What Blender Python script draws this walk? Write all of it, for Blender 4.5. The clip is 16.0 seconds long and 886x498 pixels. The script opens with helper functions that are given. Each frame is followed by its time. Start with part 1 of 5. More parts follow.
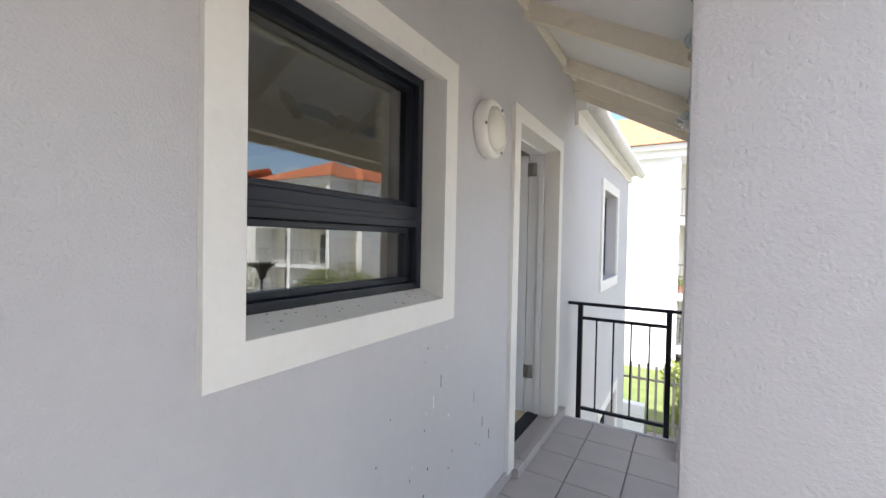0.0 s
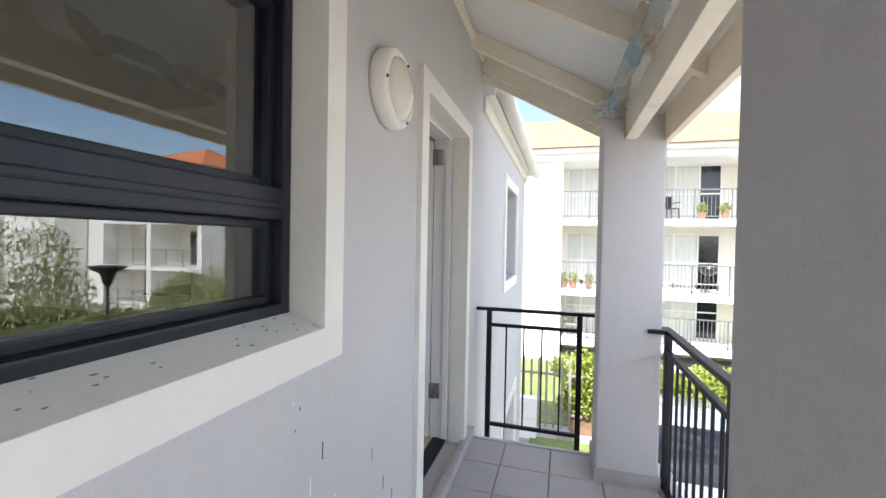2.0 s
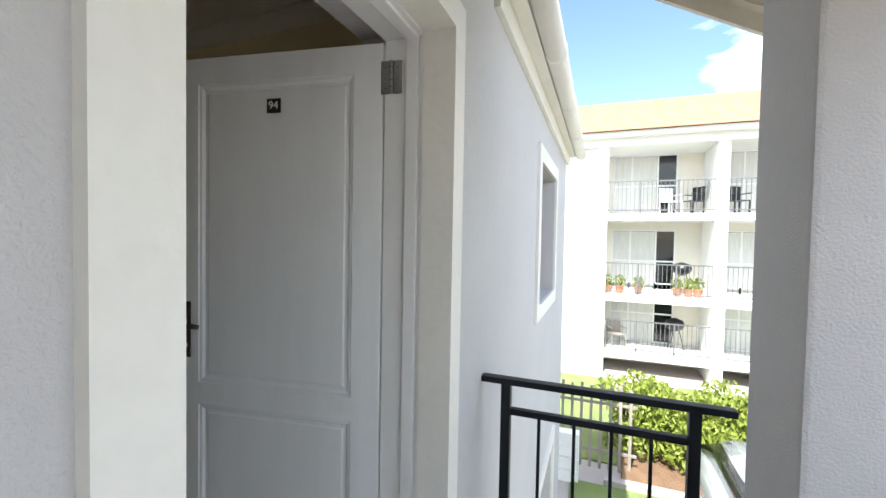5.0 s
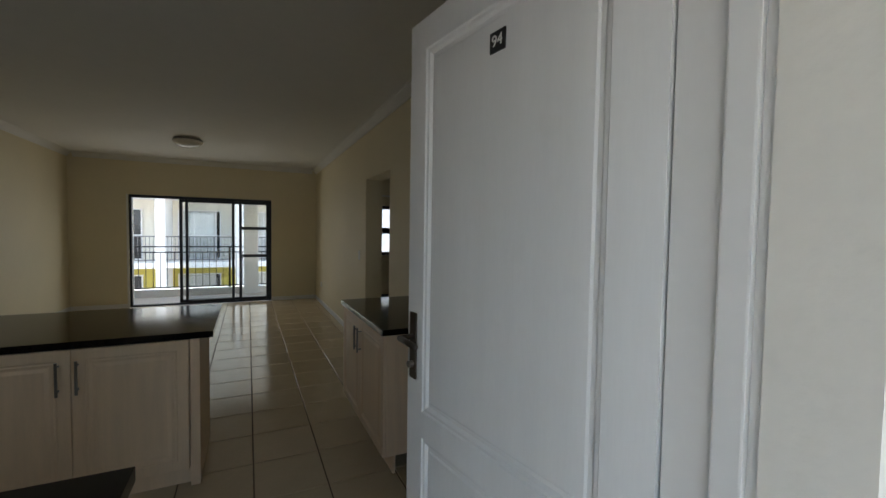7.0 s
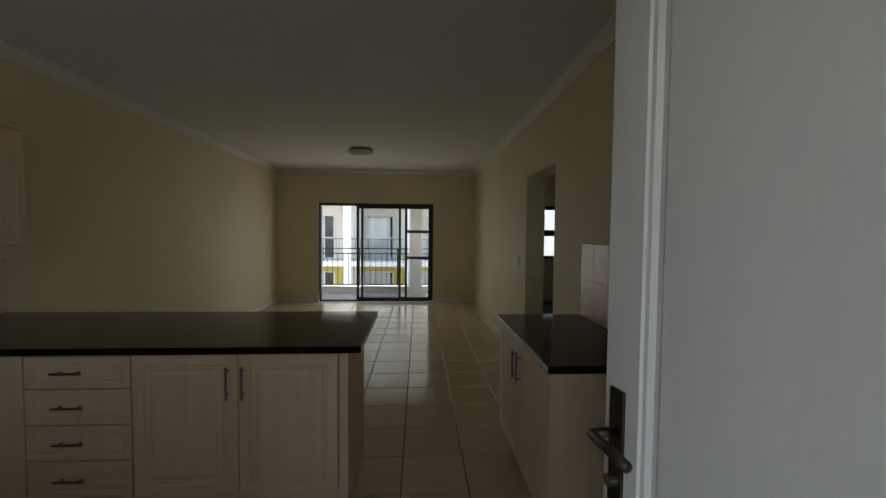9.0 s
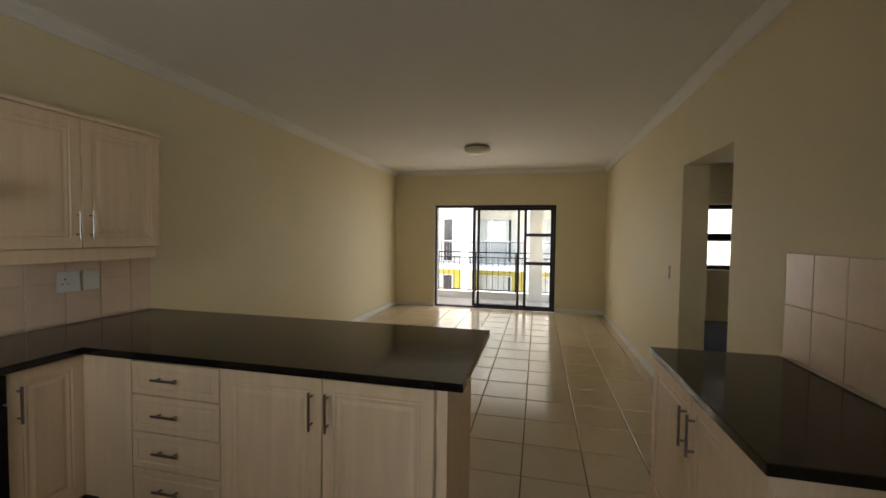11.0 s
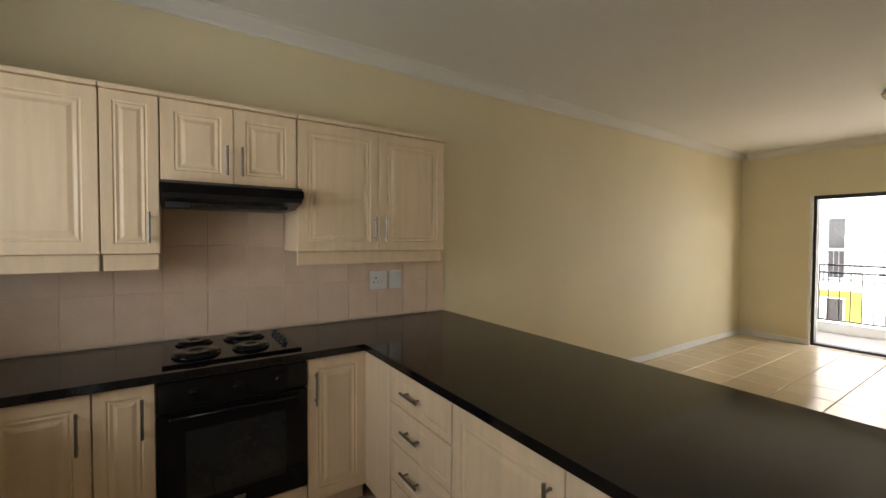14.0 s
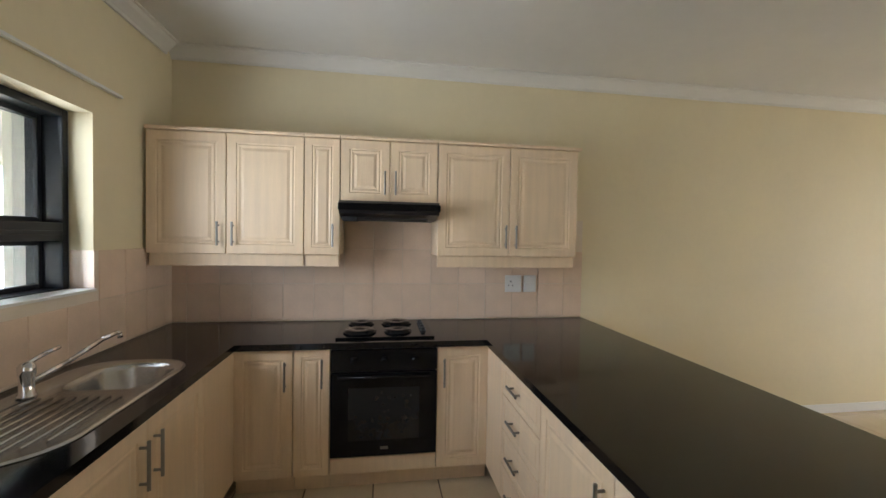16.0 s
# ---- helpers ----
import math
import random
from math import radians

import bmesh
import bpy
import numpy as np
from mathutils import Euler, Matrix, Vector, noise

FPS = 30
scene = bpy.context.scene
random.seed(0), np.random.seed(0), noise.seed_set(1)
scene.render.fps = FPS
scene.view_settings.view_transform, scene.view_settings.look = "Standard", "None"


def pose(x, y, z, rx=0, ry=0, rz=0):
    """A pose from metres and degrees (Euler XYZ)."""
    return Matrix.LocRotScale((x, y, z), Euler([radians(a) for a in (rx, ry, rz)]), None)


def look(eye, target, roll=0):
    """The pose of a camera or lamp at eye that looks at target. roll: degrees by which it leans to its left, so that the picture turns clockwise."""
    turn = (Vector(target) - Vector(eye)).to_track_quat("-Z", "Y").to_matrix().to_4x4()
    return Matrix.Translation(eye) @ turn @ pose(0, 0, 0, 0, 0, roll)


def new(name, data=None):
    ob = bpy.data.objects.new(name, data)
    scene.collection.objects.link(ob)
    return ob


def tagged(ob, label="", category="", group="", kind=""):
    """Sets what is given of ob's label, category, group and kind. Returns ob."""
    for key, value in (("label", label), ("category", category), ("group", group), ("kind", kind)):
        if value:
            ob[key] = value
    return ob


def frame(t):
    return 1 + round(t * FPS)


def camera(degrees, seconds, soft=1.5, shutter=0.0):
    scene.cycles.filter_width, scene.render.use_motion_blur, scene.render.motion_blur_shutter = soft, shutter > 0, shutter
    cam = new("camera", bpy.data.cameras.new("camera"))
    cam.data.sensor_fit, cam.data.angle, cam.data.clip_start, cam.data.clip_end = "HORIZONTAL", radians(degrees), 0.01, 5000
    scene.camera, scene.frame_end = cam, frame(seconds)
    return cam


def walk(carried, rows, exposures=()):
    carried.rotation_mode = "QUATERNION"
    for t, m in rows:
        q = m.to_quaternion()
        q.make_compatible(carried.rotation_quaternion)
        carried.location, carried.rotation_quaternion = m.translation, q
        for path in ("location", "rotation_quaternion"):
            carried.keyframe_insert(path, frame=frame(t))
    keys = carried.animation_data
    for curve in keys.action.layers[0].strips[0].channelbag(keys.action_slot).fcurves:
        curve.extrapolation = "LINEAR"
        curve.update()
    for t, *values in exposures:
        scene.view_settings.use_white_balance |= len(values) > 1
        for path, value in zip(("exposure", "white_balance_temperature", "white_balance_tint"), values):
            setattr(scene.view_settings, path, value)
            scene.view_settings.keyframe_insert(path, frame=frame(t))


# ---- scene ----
cam = camera(95.0, 16.0)
PATH = [
    (0, (0.86, 0.193, 1.355), (-0.17, 1.906, 1.316), 1.1),
    (0.5, (0.806, 0.295, 1.358), (-0.204, 2.02, 1.317), 1.1),
    (1, (0.714, 0.411, 1.376), (-0.146, 2.216, 1.329), 1.0),
    (1.5, (0.676, 0.499, 1.366), (-0.027, 2.371, 1.327), 1.1),
    (2, (0.622, 0.651, 1.359), (0.06, 2.57, 1.322), 1.1),
    (2.5, (0.558, 0.882, 1.369), (0.095, 2.828, 1.325), 1.2),
    (3, (0.532, 1.105, 1.371), (0.107, 3.059, 1.325), 1.1),
    (5.5, (0.407, 2.344, 1.427), (-0.585, 4.08, 1.358), 0.9),
    (6, (0.365, 2.504, 1.426), (-1.022, 3.944, 1.357), 0.9),
    (6.5, (0.295, 2.617, 1.432), (-1.341, 3.765, 1.353), 0.8),
    (7, (0.191, 2.71, 1.418), (-1.61, 3.575, 1.337), 0.9),
    (7.5, (0.065, 2.769, 1.426), (-1.834, 3.39, 1.342), 0.6),
    (8, (-0.04, 2.795, 1.43), (-1.996, 3.202, 1.345), 0.4),
    (10.5, (-0.704, 2.833, 1.456), (-2.687, 2.58, 1.378), 0.8),
    (11, (-0.814, 2.805, 1.439), (-2.761, 2.351, 1.365), 0.7),
    (11.5, (-0.906, 2.77, 1.438), (-2.789, 2.101, 1.365), 0.8),
    (12, (-1.016, 2.732, 1.44), (-2.809, 1.848, 1.369), 0.6),
    (12.5, (-1.154, 2.679, 1.444), (-2.828, 1.588, 1.373), 0.6),
    (13, (-1.285, 2.651, 1.448), (-2.807, 1.357, 1.385), 0.4),
    (13.5, (-1.416, 2.636, 1.439), (-2.74, 1.138, 1.379), 0.3),
    (14, (-1.516, 2.61, 1.413), (-2.622, 0.945, 1.36), 0.3),
    (14.5, (-1.61, 2.631, 1.458), (-2.466, 0.824, 1.396), 0.8),
    (15, (-1.656, 2.677, 1.464), (-2.273, 0.776, 1.405), 0.9),
    (15.5, (-1.716, 2.797, 1.455), (-2.123, 0.84, 1.405), 1.0),
    (16, (-1.717, 2.925, 1.451), (-2.022, 0.95, 1.397), 1.0),
]
EXPOSURES = [(0, 1.45, 6350, 11), (3.2, 1.75, 6250, 9), (5.5, 1.62, 6250, 6), (7, 1.8, 6150, 5), (8, 1.4, 6100, 4), (10.5, 2.55, 6900, 10), (11.5, 3.05, 7100, 10), (13, 3.4, 7000, 10), (14.5, 3.75, 7000, 10), (16, 4.15, 6200, 10)]
walk(cam, [(t, look(eye, target, roll)) for t, eye, target, roll in PATH], EXPOSURES)

# ---- world and light ----
SUN_EL, SUN_AZ = 54.0, 191.0   # degrees; azimuth clockwise from +y
world = bpy.data.worlds.new("world")
scene.world = world
world.use_nodes = True
wn, wl = world.node_tree.nodes, world.node_tree.links
for n in list(wn):
    wn.remove(n)
w_out = wn.new("ShaderNodeOutputWorld")
w_bg = wn.new("ShaderNodeBackground")
w_sky = wn.new("ShaderNodeTexSky")
w_sky.sky_type = 'NISHITA'
w_sky.sun_disc = False
w_sky.sun_elevation = radians(SUN_EL)
w_sky.sun_rotation = radians(SUN_AZ)
w_co = wn.new("ShaderNodeTexCoord")
w_map = wn.new("ShaderNodeMapping")
w_map.inputs["Scale"].default_value = (1.0, 1.0, 3.2)
w_noise = wn.new("ShaderNodeTexNoise")
w_noise.inputs["Scale"].default_value = 2.6
w_noise.inputs["Detail"].default_value = 9
w_ramp = wn.new("ShaderNodeValToRGB")
w_ramp.color_ramp.elements[0].position = 0.50
w_ramp.color_ramp.elements[1].position = 0.62
w_mix = wn.new("ShaderNodeMixRGB")
w_mix.inputs[2].default_value = (9.0, 9.2, 9.6, 1)
wl.new(w_co.outputs["Generated"], w_map.inputs[0])
wl.new(w_map.outputs[0], w_noise.inputs["Vector"])
wl.new(w_noise.outputs["Fac"], w_ramp.inputs[0])
wl.new(w_ramp.outputs[0], w_mix.inputs[0])
wl.new(w_sky.outputs[0], w_mix.inputs[1])
wl.new(w_mix.outputs[0], w_bg.inputs[0])
w_bg.inputs[1].default_value = 0.12
wl.new(w_bg.outputs[0], w_out.inputs[0])

sun_data = bpy.data.lights.new("sun", 'SUN')
sun_data.energy, sun_data.angle, sun_data.color = 4.0, radians(0.53), (1.0, 0.95, 0.87)
sun = new("sun", sun_data)
az, el = radians(SUN_AZ), radians(SUN_EL)
to_sun = Vector((math.sin(az) * math.cos(el), math.cos(az) * math.cos(el), math.sin(el)))
sun.matrix_world = look(to_sun * 40, (0, 0, 0))



def sky_lamp(name, loc, target, sx, sy, power, color=(0.93, 0.96, 1.0)):
    """Area lamp in a window's opening, for the daylight of the sky outside it."""
    d = bpy.data.lights.new(name, 'AREA')
    d.shape, d.size, d.size_y, d.energy, d.color = 'RECTANGLE', sx, sy, power, color
    o = new(name, d)
    o.matrix_world = look(loc, target)
    return o


sky_lamp("slider_daylight", (-8.80, 1.98, 1.02), (0, 1.98, 0.7), 2.2, 1.9, 2.9, (1.0, 0.93, 0.82))
sky_lamp("kitchen_window_daylight", (-0.345, 1.18, 1.57), (-3, 0.6, 1.85), 0.8, 0.8, 0.6, (0.86, 0.93, 1.0)).data.spread = radians(125)

# ---- materials ----


def shader(name):
    m = bpy.data.materials.new(name)
    m.use_nodes = True
    return m, m.node_tree.nodes, m.node_tree.links, m.node_tree.nodes["Principled BSDF"]


def paint(name, color, rough=0.7, var=0.08, vscale=3.0, bump=0.0, bscale=60.0, metal=0.0, spots=0.0,
          spot_color=(0.2, 0.17, 0.13), stretch=(1, 1, 1), piece=0.0, spec=0.5, coat=0.0, bdist=0.01):
    """Surface with broad and fine colour variation, relief and specks of dirt."""
    m, nd, lk, bs = shader(name)
    tc = nd.new("ShaderNodeTexCoord")
    mp = nd.new("ShaderNodeMapping")
    mp.inputs["Scale"].default_value = stretch
    lk.new(tc.outputs["Object"], mp.inputs[0])
    big = nd.new("ShaderNodeTexNoise")
    big.inputs["Scale"].default_value, big.inputs["Detail"].default_value = vscale, 5
    lk.new(mp.outputs[0], big.inputs["Vector"])
    fine = nd.new("ShaderNodeTexNoise")
    fine.inputs["Scale"].default_value, fine.inputs["Detail"].default_value = vscale * 14, 4
    lk.new(mp.outputs[0], fine.inputs["Vector"])
    add = nd.new("ShaderNodeMath")
    add.operation = 'MULTIPLY_ADD'
    add.inputs[1].default_value = 0.45
    lk.new(fine.outputs["Fac"], add.inputs[0])
    lk.new(big.outputs["Fac"], add.inputs[2])
    rng = nd.new("ShaderNodeMapRange")
    rng.inputs[1].default_value, rng.inputs[2].default_value = 0.4, 1.05
    rng.inputs[3].default_value, rng.inputs[4].default_value = 1 - var, 1 + var
    lk.new(add.outputs[0], rng.inputs[0])
    val = rng.outputs[0]
    if piece:
        oi = nd.new("ShaderNodeObjectInfo")
        r2 = nd.new("ShaderNodeMapRange")
        r2.inputs[3].default_value, r2.inputs[4].default_value = 1 - piece, 1 + piece
        lk.new(oi.outputs["Random"], r2.inputs[0])
        mu = nd.new("ShaderNodeMath")
        mu.operation = 'MULTIPLY'
        lk.new(val, mu.inputs[0])
        lk.new(r2.outputs[0], mu.inputs[1])
        val = mu.outputs[0]
    hs = nd.new("ShaderNodeHueSaturation")
    hs.inputs["Color"].default_value = (*color, 1)
    lk.new(val, hs.inputs["Value"])
    col = hs.outputs[0]
    if spots:
        sp = nd.new("ShaderNodeTexNoise")
        sp.inputs["Scale"].default_value, sp.inputs["Detail"].default_value = 9.0, 8
        lk.new(tc.outputs["Object"], sp.inputs["Vector"])
        rp = nd.new("ShaderNodeValToRGB")
        rp.color_ramp.elements[0].position, rp.color_ramp.elements[1].position = 0.62, 0.78
        lk.new(sp.outputs["Fac"], rp.inputs[0])
        sc = nd.new("ShaderNodeMath")
        sc.operation = 'MULTIPLY'
        sc.inputs[1].default_value = spots
        lk.new(rp.outputs[0], sc.inputs[0])
        mx = nd.new("ShaderNodeMixRGB")
        mx.inputs[2].default_value = (*spot_color, 1)
        lk.new(sc.outputs[0], mx.inputs[0])
        lk.new(col, mx.inputs[1])
        col = mx.outputs[0]
    lk.new(col, bs.inputs["Base Color"])
    bs.inputs["Metallic"].default_value = metal
    bs.inputs["Specular IOR Level"].default_value = spec
    bs.inputs["Coat Weight"].default_value = coat
    rr = nd.new("ShaderNodeMapRange")
    rr.inputs[3].default_value, rr.inputs[4].default_value = max(0.02, rough * 0.85), min(1, rough * 1.15)
    lk.new(big.outputs["Fac"], rr.inputs[0])
    lk.new(rr.outputs[0], bs.inputs["Roughness"])
    if bump:
        bn = nd.new("ShaderNodeTexNoise")
        bn.inputs["Scale"].default_value, bn.inputs["Detail"].default_value = bscale, 3
        lk.new(mp.outputs[0], bn.inputs["Vector"])
        bp = nd.new("ShaderNodeBump")
        bp.inputs["Strength"].default_value, bp.inputs["Distance"].default_value = bump, bdist
        lk.new(bn.outputs["Fac"], bp.inputs["Height"])
        lk.new(bp.outputs[0], bs.inputs["Normal"])
    return m


def glass(name, tint=(1, 1, 1), thin=0.95, gain=0.04):
    m, nd, lk, bs = shader(name)
    nd.remove(bs)
    out = nd["Material Output"]
    tr = nd.new("ShaderNodeBsdfTransparent")
    tr.inputs[0].default_value = (*[c * thin for c in tint], 1)
    gl = nd.new("ShaderNodeBsdfGlossy")
    gl.inputs["Roughness"].default_value = 0.0
    lw = nd.new("ShaderNodeLayerWeight")
    pw = nd.new("ShaderNodeMath")
    pw.operation = 'POWER'
    pw.inputs[1].default_value = 4.0
    lk.new(lw.outputs["Facing"], pw.inputs[0])
    db = nd.new("ShaderNodeMath")
    db.operation = 'MULTIPLY_ADD'
    db.use_clamp = True
    db.inputs[1].default_value, db.inputs[2].default_value = 1 - gain, gain
    lk.new(pw.outputs[0], db.inputs[0])
    mx = nd.new("ShaderNodeMixShader")
    lk.new(db.outputs[0], mx.inputs[0])
    lk.new(tr.outputs[0], mx.inputs[1])
    lk.new(gl.outputs[0], mx.inputs[2])
    lk.new(mx.outputs[0], out.inputs[0])
    return m


M_STUCCO = paint("grey_stucco", (0.56, 0.54, 0.53), 0.85, 0.06, 1.6, 0.55, 150, bdist=0.006, spots=0.12, spot_color=(0.42, 0.38, 0.34))
M_BAND = paint("white_plaster_band", (0.80, 0.77, 0.70), 0.6, 0.06, 2.5, 0.15, 40, spots=0.10)
M_BEAM = paint("cream_painted_timber", (0.84, 0.77, 0.63), 0.6, 0.10, 3, 0.3, 26, stretch=(1, 1, 1), spots=0.25, spot_color=(0.3, 0.2, 0.12))
M_BOARD = paint("white_roof_board", (0.86, 0.84, 0.80), 0.75, 0.05, 2)
M_CREAM = paint("cream_interior_paint", (0.76, 0.67, 0.46), 0.62, 0.04, 1.5, 0.12, 90, bdist=0.003)
M_CEIL = paint("white_ceiling_paint", (0.74, 0.72, 0.67), 0.85, 0.04, 0.9, 0.08, 70, bdist=0.003)
M_WHITE = paint("white_gloss_paint", (0.80, 0.79, 0.77), 0.38, 0.03, 3, 0.06, 30, bdist=0.003)
M_DOORPAINT = paint("white_door_paint", (0.77, 0.77, 0.76), 0.42, 0.04, 2.5, 0.18, 14, stretch=(6, 6, 0.6), bdist=0.003, spots=0.05)
M_GRANITE = paint("black_granite", (0.009, 0.008, 0.008), 0.09, 0.6, 60, spec=0.35)
M_CTILE = paint("corridor_floor_tile", (0.42, 0.38, 0.35), 0.45, 0.08, 5, 0.08, 40, piece=0.05, spots=0.15)
M_FTILE = paint("glazed_beige_floor_tile", (0.63, 0.52, 0.36), 0.17, 0.07, 4, 0.05, 12, piece=0.05, bdist=0.004)
M_GROUT = paint("dark_grout", (0.13, 0.10, 0.075), 0.9, 0.15, 8)
M_CGROUT = paint("grey_grout", (0.16, 0.14, 0.13), 0.9, 0.15, 8)
M_WTILE = paint("pink_beige_wall_tile", (0.78, 0.60, 0.46), 0.25, 0.08, 6, 0.06, 25, piece=0.045, bdist=0.004)
M_WGROUT = paint("cream_wall_grout", (0.72, 0.63, 0.52), 0.85, 0.05, 8)
M_CABINET = paint("pale_limed_wood", (0.80, 0.62, 0.425), 0.42, 0.08, 4.5, 0.12, 14, stretch=(7, 7, 0.55), piece=0.03, bdist=0.003)
M_STEEL = paint("brushed_steel", (0.27, 0.255, 0.235), 0.32, 0.08, 12, metal=1.0)
M_SINK = paint("sink_steel", (0.46, 0.45, 0.44), 0.24, 0.06, 14, metal=1.0)
M_CHROME = paint("chrome", (0.78, 0.78, 0.80), 0.08, 0.03, 8, metal=1.0)
M_BLACK = paint("black_enamel", (0.005, 0.005, 0.006), 0.10, 0.15, 8, spec=0.22)
M_BLACKPLASTIC = paint("black_plastic", (0.015, 0.015, 0.016), 0.35, 0.2, 12)
M_ALU = paint("charcoal_aluminium", (0.011, 0.014, 0.021), 0.36, 0.10, 10, spec=0.4)
M_RAIL = paint("black_painted_steel", (0.010, 0.011, 0.015), 0.42, 0.25, 14, 0.1, 60, bdist=0.002, spec=0.22)
M_GREYRAIL = paint("grey_galvanised_rail", (0.16, 0.16, 0.165), 0.5, 0.15, 10)
M_HANDLE = paint("aged_brass_handle", (0.10, 0.085, 0.07), 0.35, 0.2, 14, metal=0.9)
M_OPAL = paint("opal_lamp_glass", (0.72, 0.69, 0.58), 0.18, 0.03, 8)
M_PLASTIC = paint("white_plastic", (0.78, 0.77, 0.74), 0.35, 0.02, 8)
M_DARK = paint("near_black_matt", (0.02, 0.02, 0.02), 0.8, 0.2, 8)
M_CARPET = paint("grey_carpet", (0.09, 0.085, 0.085), 0.95, 0.2, 30, 0.5, 300)
M_GLASS = glass("clear_glass")
M_SLIDERGLASS = glass("grey_tinted_glass", (0.97, 0.99, 1.0), 0.935)
M_TINTGLASS = glass("tinted_reflective_glass", (0.92, 0.95, 0.95), 0.80, 0.17)
M_GRASS = paint("lawn_grass", (0.20, 0.25, 0.08), 0.95, 0.3, 2.0, 0.8, 90, bdist=0.03)
M_ASPHALT = paint("pale_paving", (0.40, 0.36, 0.335), 0.9, 0.12, 1.2, 0.3, 60)
M_SOIL = paint("brown_soil", (0.20, 0.12, 0.07), 0.95, 0.3, 3, 0.8, 30, bdist=0.04)
M_LEAF = paint("hedge_leaf", (0.20, 0.25, 0.035), 0.55, 0.35, 2.5)
M_LEAF2 = paint("olive_leaf", (0.17, 0.20, 0.06), 0.55, 0.35, 2.5)
M_BARK = paint("brown_bark", (0.13, 0.09, 0.06), 0.9, 0.3, 8, 0.5, 30)
M_FACADE = paint("cream_facade", (0.80, 0.76, 0.66), 0.85, 0.04, 0.5, 0.2, 30)
M_FACADE_W = paint("white_facade", (0.82, 0.82, 0.80), 0.85, 0.04, 0.5, 0.2, 30)
M_YELLOW = paint("yellow_facade", (0.62, 0.52, 0.12), 0.85, 0.06, 0.5)
M_ROOF = paint("terracotta_roof_tile", (0.55, 0.20, 0.09), 0.8, 0.18, 2.2, piece=0.05)
M_ROOFPALE = paint("pale_terracotta_roof_tile", (0.46, 0.25, 0.145), 0.8, 0.15, 2.2)
M_CURTAIN = paint("pale_curtain", (0.62, 0.62, 0.58), 0.9, 0.15, 8, stretch=(5, 5, 0.3))
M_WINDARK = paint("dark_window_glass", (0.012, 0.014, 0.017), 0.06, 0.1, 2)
M_TERRA = paint("terracotta_pot", (0.45, 0.20, 0.11), 0.8, 0.1, 6)
M_PLANK = paint("weathered_grey_wood", (0.28, 0.25, 0.22), 0.8, 0.2, 5, 0.3, 20)
M_CARPAINT = paint("silver_car_paint", (0.42, 0.45, 0.48), 0.22, 0.03, 3, metal=0.5, coat=0.6)
M_RUBBER = paint("black_rubber", (0.02, 0.02, 0.02), 0.8, 0.2, 9)


def film(name, color, clear):
    """Thin clear plastic: partly seen through, partly glossy."""
    m, nd, lk, bs = shader(name)
    bs.inputs["Base Color"].default_value = (*color, 1)
    bs.inputs["Roughness"].default_value = 0.12
    tr = nd.new("ShaderNodeBsdfTransparent")
    mx = nd.new("ShaderNodeMixShader")
    mx.inputs[0].default_value = clear
    lk.new(bs.outputs[0], mx.inputs[1])
    lk.new(tr.outputs[0], mx.inputs[2])
    lk.new(mx.outputs[0], nd["Material Output"].inputs[0])
    return m


M_PLASTICBAG = film("clear_plastic_film", (0.62, 0.66, 0.66), 0.62)
M_PLASTICBLUE = film("bluish_plastic_film", (0.35, 0.52, 0.58), 0.55)
M_PLASTICTEA = film("amber_plastic_film", (0.55, 0.45, 0.28), 0.6)
M_MARK = paint("dark_scuff", (0.06, 0.05, 0.045), 0.9, 0.2, 9)
M_DIRT = paint("brown_dust", (0.30, 0.25, 0.20), 0.95, 0.2, 40)
M_STAIN = paint("pale_wall_scratch", (0.85, 0.84, 0.82), 0.8, 0.05, 9)

# ---- building helpers ----


def box(bm, x0, x1, y0, y1, z0, z1, bev=0.0, m=None):
    vs = [bm.verts.new((x, y, z)) for x in (x0, x1) for y in (y0, y1) for z in (z0, z1)]
    fs = [bm.faces.new([vs[i] for i in q]) for q in
          ((0, 1, 3, 2), (4, 6, 7, 5), (0, 4, 5, 1), (2, 3, 7, 6), (0, 2, 6, 4), (1, 5, 7, 3))]
    if bev:
        es = list({e for f in fs for e in f.edges})
        r = bmesh.ops.bevel(bm, geom=es, offset=bev, segments=2, profile=0.7, affect='EDGES')
        vs = list({v for f in r["faces"] for v in f.verts} | {v for v in vs if v.is_valid})
    if m is not None:
        bmesh.ops.transform(bm, matrix=m, verts=vs)
    return vs


def B(*a, bev=0.0, m=None):
    bm = bmesh.new()
    box(bm, *a, bev=bev, m=m)
    return bm


def boxes(rows, bev=0.0):
    bm = bmesh.new()
    for r in rows:
        box(bm, *r, bev=bev)
    return bm


def cyl(bm, p, q, r, seg=12, r2=None, caps=True):
    p, q = Vector(p), Vector(q)
    d = q - p
    mtx = Matrix.Translation((p + q) / 2) @ d.to_track_quat('Z', 'Y').to_matrix().to_4x4()
    bmesh.ops.create_cone(bm, cap_ends=caps, segments=seg, radius1=r, radius2=r if r2 is None else r2, depth=d.length, matrix=mtx)


def tube(bm, pts, r, seg=10):
    for a, b in zip(pts, pts[1:]):
        cyl(bm, a, b, r, seg)
    for p in pts[1:-1]:
        bmesh.ops.create_uvsphere(bm, u_segments=seg, v_segments=6, radius=r, matrix=Matrix.Translation(p))


